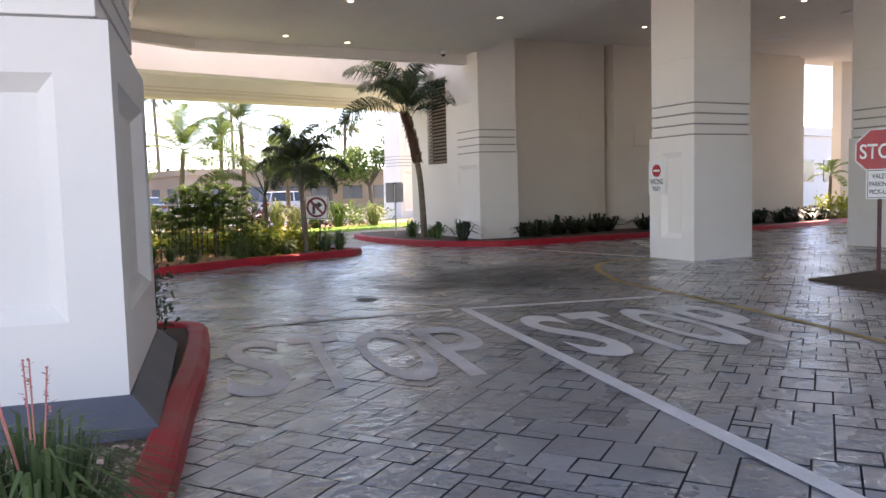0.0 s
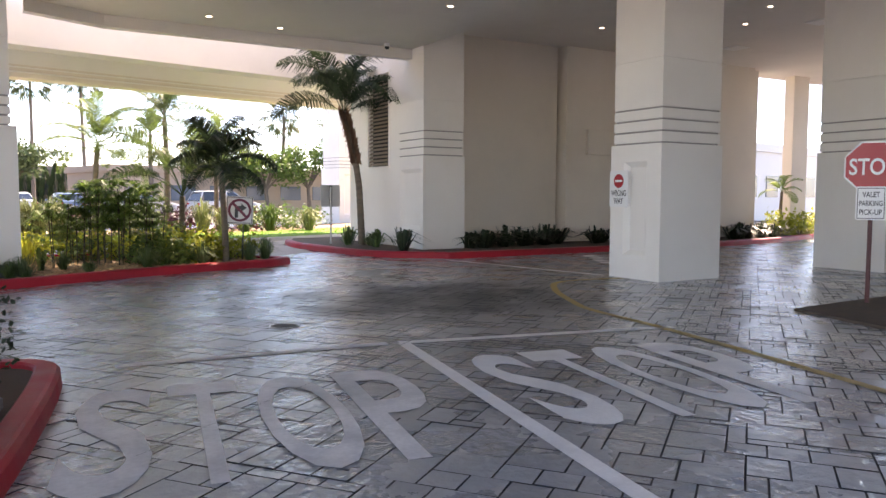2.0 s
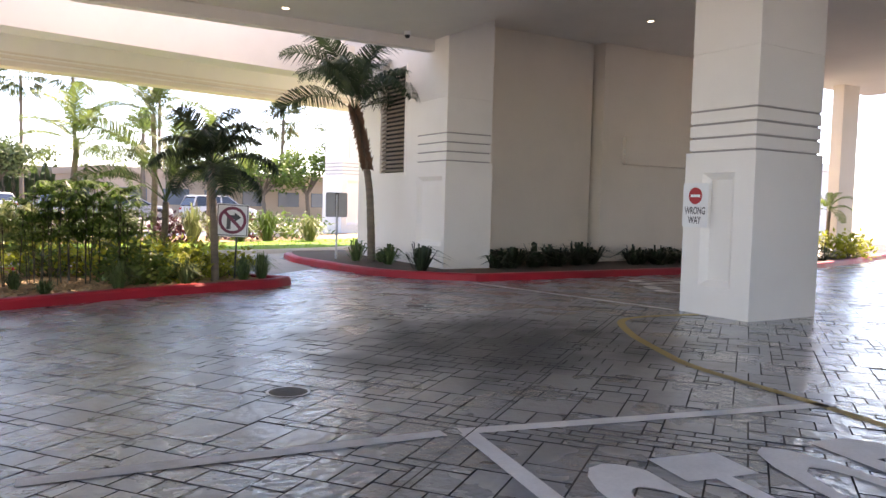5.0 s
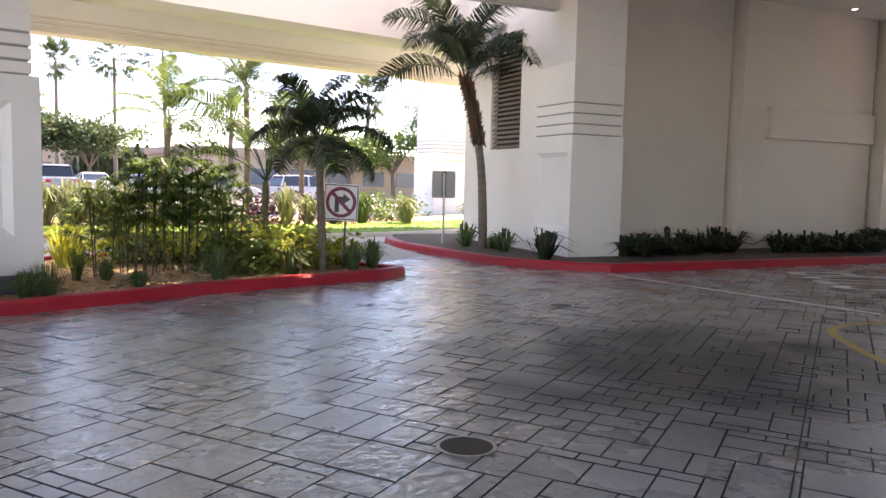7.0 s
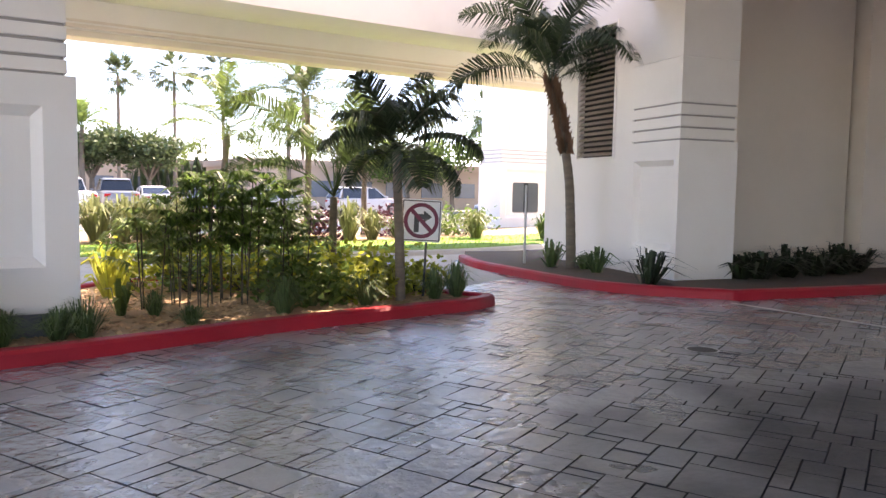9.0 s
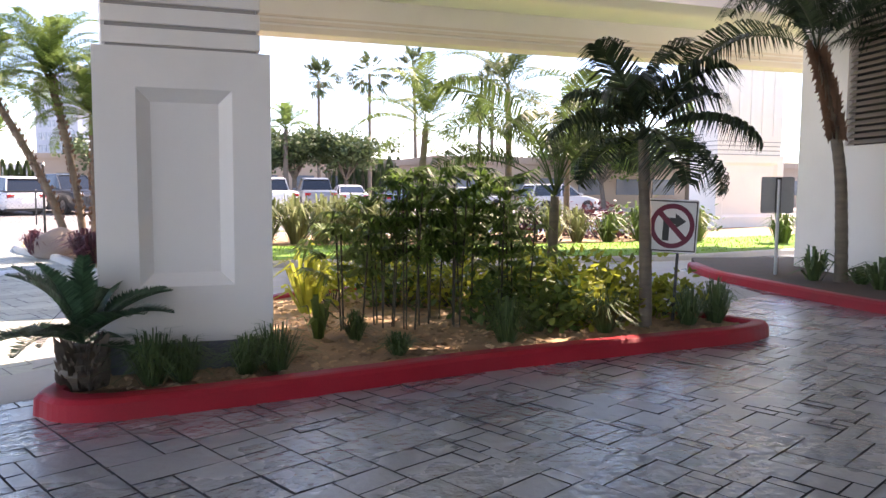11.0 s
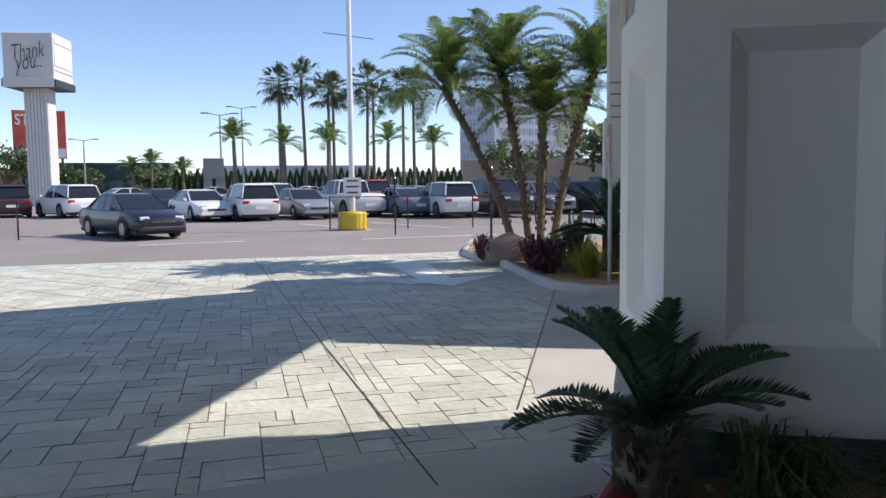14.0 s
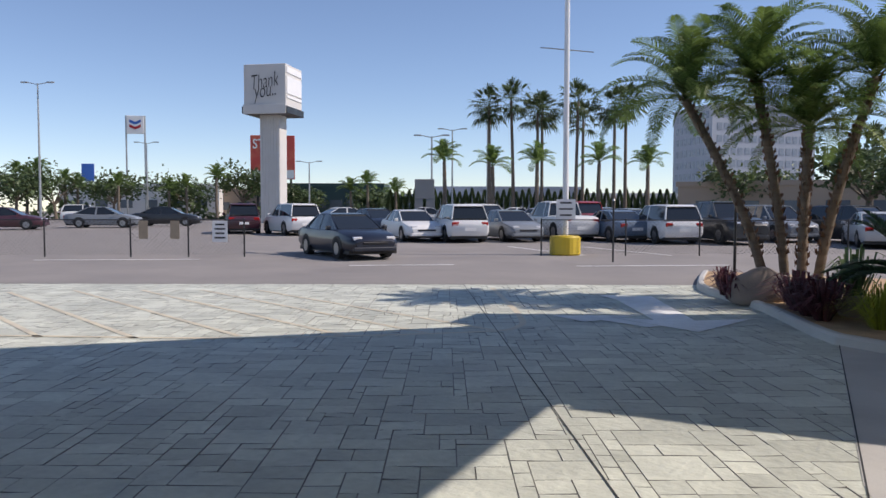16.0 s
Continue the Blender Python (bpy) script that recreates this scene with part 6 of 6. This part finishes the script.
# cypress row
cy = None
for i in range(64):
    x, y = out(-4 + 30 * i / 63, 98)
    if cy is None:
        r = random.Random(5)
        cy = thing("cypress", pose(x, y, 0.4), "narrow dark cypress in a long row", "tree", "cypress row")
        bm = B()
        for k in range(260):
            z = r.uniform(0.1, 3.6)
            a = r.uniform(0, 6.28)
            rr = 0.55 * (1 - (z / 3.7) ** 2) + 0.05
            p = Vector((math.cos(a) * rr, math.sin(a) * rr, z))
            blade(bm, p * 0.9, p + Vector((0, 0, 0.2)), p * 1.02 + Vector((0, 0, 0.45)), 0.25, Vector((math.cos(a), math.sin(a), 0)).cross(Vector((0, 0, 1))))
        part("foliage", bm, "far_leaf", cy)
        bm = B()
        cyl(bm, (0, 0, 0), (0, 0, 1.5), 0.12, 0.05, 6)
        part("trunk", bm, "bark", cy)
    else:
        copy_thing(cy, pose(x, y, 0.3 + 0.5 * math.sin(i * 2.1) * 0.5, 0, 0, i * 50))
for i in range(26):
    copy_thing(cy, pose(2 + i * 0.95, 92 - i * 0.1, 0.6 + 0.3 * math.sin(i * 1.7), 0, 0, i * 50))
bm = B()
r = random.Random(77)
for i in range(5200):
    a = r.uniform(-32, 62)
    x, y = out(a, r.uniform(100, 106))
    z = r.uniform(0.1, 2.4) * (0.7 + 0.5 * math.sin(a * 0.9))
    p = Vector((x, y, z))
    d = Vector((r.uniform(-1, 1), r.uniform(-1, 1), r.uniform(-0.3, 1))).normalized()
    blade(bm, p, p + d * 0.4, p + d * 0.8, 0.5, Vector((r.uniform(-1, 1), r.uniform(-1, 1), 1)))
tagged(link("far_hedge", bm, "far_leaf"), "long dark hedge beyond the car park", "hedge", kind="stuff")

# ---- stamped paving, stone by stone ----
def paver_mat(name, colour, rough, dark, gloss):
    m = material(name, colour, rough, var=0.2, scale=7, fine=13, bump=1.0, per_piece=0.14, island=0.14, stain=dark, stain_amount=0.55, spec=gloss, rough_var=0.14)
    n, l = m.node_tree.nodes, m.node_tree.links
    bs = n["Principled BSDF"]
    src = bs.inputs["Base Color"].links[0].from_socket
    geo = n.new("ShaderNodeNewGeometry")
    # oil stain left by waiting cars
    nz = n.new("ShaderNodeTexNoise")
    nz.inputs["Scale"].default_value, nz.inputs["Detail"].default_value = 1.1, 6
    l.new(geo.outputs["Position"], nz.inputs["Vector"])
    sub = n.new("ShaderNodeVectorMath")
    sub.operation = "SUBTRACT"
    sub.inputs[1].default_value = (9.9, 10.0, 0)
    l.new(geo.outputs["Position"], sub.inputs[0])
    mp = n.new("ShaderNodeMapping")
    mp.inputs["Rotation"].default_value = (0, 0, radians(-40))
    mp.inputs["Scale"].default_value = (0.36, 0.48, 0)
    l.new(sub.outputs[0], mp.inputs[0])
    ln = n.new("ShaderNodeVectorMath")
    ln.operation = "LENGTH"
    l.new(mp.outputs[0], ln.inputs[0])
    ad = n.new("ShaderNodeMath")
    ad.operation = "MULTIPLY_ADD"
    ad.inputs[1].default_value = 1.5
    l.new(nz.outputs[0], ad.inputs[0])
    l.new(ln.outputs["Value"], ad.inputs[2])
    mr = n.new("ShaderNodeMapRange")
    mr.interpolation_type = "SMOOTHSTEP"
    mr.inputs["From Min"].default_value, mr.inputs["From Max"].default_value = 1.0, 1.95
    mr.inputs["To Min"].default_value, mr.inputs["To Max"].default_value = 0.88, 0.0
    l.new(ad.outputs[0], mr.inputs[0])
    mx = n.new("ShaderNodeMix")
    mx.data_type = "RGBA"
    l.new(mr.outputs[0], mx.inputs["Factor"])
    l.new(src, mx.inputs["A"])
    mx.inputs["B"].default_value = (0.03, 0.03, 0.03, 1)
    l.new(mx.outputs["Result"], bs.inputs["Base Color"])
    rs = bs.inputs["Roughness"].links[0].from_socket
    cw = n.new("ShaderNodeMath")
    cw.operation = "MULTIPLY_ADD"
    cw.use_clamp = True
    cw.inputs[1].default_value, cw.inputs[2].default_value = (-0.7, 0.7) if rough < 0.5 else (0, 0)
    l.new(mr.outputs[0], cw.inputs[0])
    l.new(cw.outputs[0], bs.inputs["Coat Weight"])
    bs.inputs["Coat Roughness"].default_value = 0.14
    bn = bs.inputs["Normal"].links[0].from_node
    bn.inputs["Distance"].default_value = 0.048
    l.new(bn.outputs[0], bs.inputs["Coat Normal"])
    ra = n.new("ShaderNodeMath")
    ra.operation = "MULTIPLY_ADD"
    ra.inputs[1].default_value = 0.35
    l.new(mr.outputs[0], ra.inputs[0])
    l.new(rs, ra.inputs[2])
    l.new(ra.outputs[0], bs.inputs["Roughness"])
    M[name] = m


# Darker, glossier stones under the canopy; paler, rougher ones in the open.
paver_mat("paver_dark", (0.31, 0.335, 0.355), 0.27, (0.19, 0.2, 0.21), 0.75)
paver_mat("paver_pale", (0.53, 0.55, 0.475), 0.7, (0.41, 0.43, 0.375), 0.4)
UNIT = 0.113
A0, A1, S0, S1 = -6.0, 36.0, -32.0, 0.0
NA, NS = int((A1 - A0) / UNIT), int((S1 - S0) / UNIT)
rg = random.Random(21)
taken = np.zeros((NA, NS), bool)
SIZES = [(4, 2), (3, 2), (3, 2), (2, 2), (4, 3), (3, 3), (3, 3), (2, 3), (5, 3), (4, 4), (2, 1), (3, 1)]
stones = []
for j in range(NS):
    for i in range(NA):
        if taken[i, j]:
            continue
        for w, h in [rg.choice(SIZES), (3, 2), (2, 2), (2, 1), (1, 2), (1, 1)]:
            if i + w <= NA and j + h <= NS and not taken[i:i + w, j:j + h].any():
                taken[i:i + w, j:j + h] = True
                stones.append((i, j, w, h))
                break


def stone_verts(w, h, tilt=0.0, g0=0.003, g1=0.0062):
    x, y = w * UNIT, h * UNIT
    lo = [(g0, g0, -0.013), (x - g0, g0, -0.013), (x - g0, y - g0, -0.013), (g0, y - g0, -0.013)]
    hi = [(g1, g1, tilt), (x - g1, g1, -tilt), (x - g1, y - g1, -tilt), (g1, y - g1, tilt)]
    return lo + hi


STONE_FACES = [(4, 5, 6, 7), (0, 1, 5, 4), (1, 2, 6, 5), (2, 3, 7, 6), (3, 0, 4, 7)]


def dark_sides(me, mat):
    # stone flanks take the joint colour so the recesses stay dark
    me.materials.append(M[mat])
    me.polygons.foreach_set("material_index", [min(1, i % 5) for i in range(len(me.polygons))])


OPEN_AREA = [tuple(p) for p in (Vector((-7.2, 5.0)), Vector((3.2, 15.4)), EDGE + E1 * 10.2 - E2 * 4.2, EDGE + E1 * 10.2, EDGE - E1 * 12, EDGE - E1 * 12 - E2 * 14)]
setting("pavement_base", prism(B(), OPEN_AREA, -0.05, -0.0085), "grout_pale", "pale joints of the outdoor paving", "driveway")
pave = {"paver_dark": ([], []), "paver_pale": ([], [])}
TURN = Matrix.Rotation(math.atan2(E1.y, E1.x), 4, "Z")
shared = {}
pieces = 0
holder = bpy.data.objects["pavement"]
for i, j, w, h in stones:
    p = EDGE + E1 * (A0 + i * UNIT) + E2 * (S0 + j * UNIT)
    c = p + E1 * w * UNIT / 2 + E2 * h * UNIT / 2
    if c.y < -2.5 or c.x > 31 or c.x < -16:
        continue
    in_open = (c.y - 13.58) - (c.x - 1.38) * 1.0 > 0 and c.x < 3.3 or c.x < -1.5
    mat = "paver_pale" if in_open else "paver_dark"
    if pieces < 300 and 5.0 < c.x < 9.5 and 5.4 < c.y < 10.0:
        if (w, h) not in shared:
            me = bpy.data.meshes.new("paver")
            me.from_pydata(stone_verts(w, h, 0.0012), [], STONE_FACES)
            me.materials.append(M["paver_dark"])
            dark_sides(me, "grout")
            shared[(w, h)] = me
        o = new("paver", shared[(w, h)])
        o.parent = holder
        o.matrix_basis = Matrix.Translation((p.x, p.y, rg.uniform(-0.0015, 0.001))) @ TURN
        pieces += 1
        continue
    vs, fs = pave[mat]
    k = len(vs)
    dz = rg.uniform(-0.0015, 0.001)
    for x, y, z in stone_verts(w, h, rg.uniform(-0.0035, 0.0035), *((0.002, 0.0046) if in_open else (0.003, 0.0062))):
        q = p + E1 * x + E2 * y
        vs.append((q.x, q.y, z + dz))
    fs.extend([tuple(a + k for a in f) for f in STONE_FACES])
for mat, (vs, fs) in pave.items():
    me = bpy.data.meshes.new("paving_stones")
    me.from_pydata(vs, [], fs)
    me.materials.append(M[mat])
    dark_sides(me, "grout" if mat == "paver_dark" else "grout_pale")
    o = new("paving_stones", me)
    tagged(o, "dark glossy stamped stone paving under the canopy" if mat == "paver_dark" else "pale matt stamped stone paving in the open", "paving", kind="stuff")
# long control joints
for a, b in (((-6.91, 25.41), (2.3, 14.45)), ((1.03, 22.17), (2.3, 15.9)), ((7.27, 6.85), (13.4, 11.5)), ((5.0, 5.12), (7.27, 6.85))):
    marking("control_joint", V2(a, b), 0.011, "grout", "dark straight control joint in the paving", 0.006)
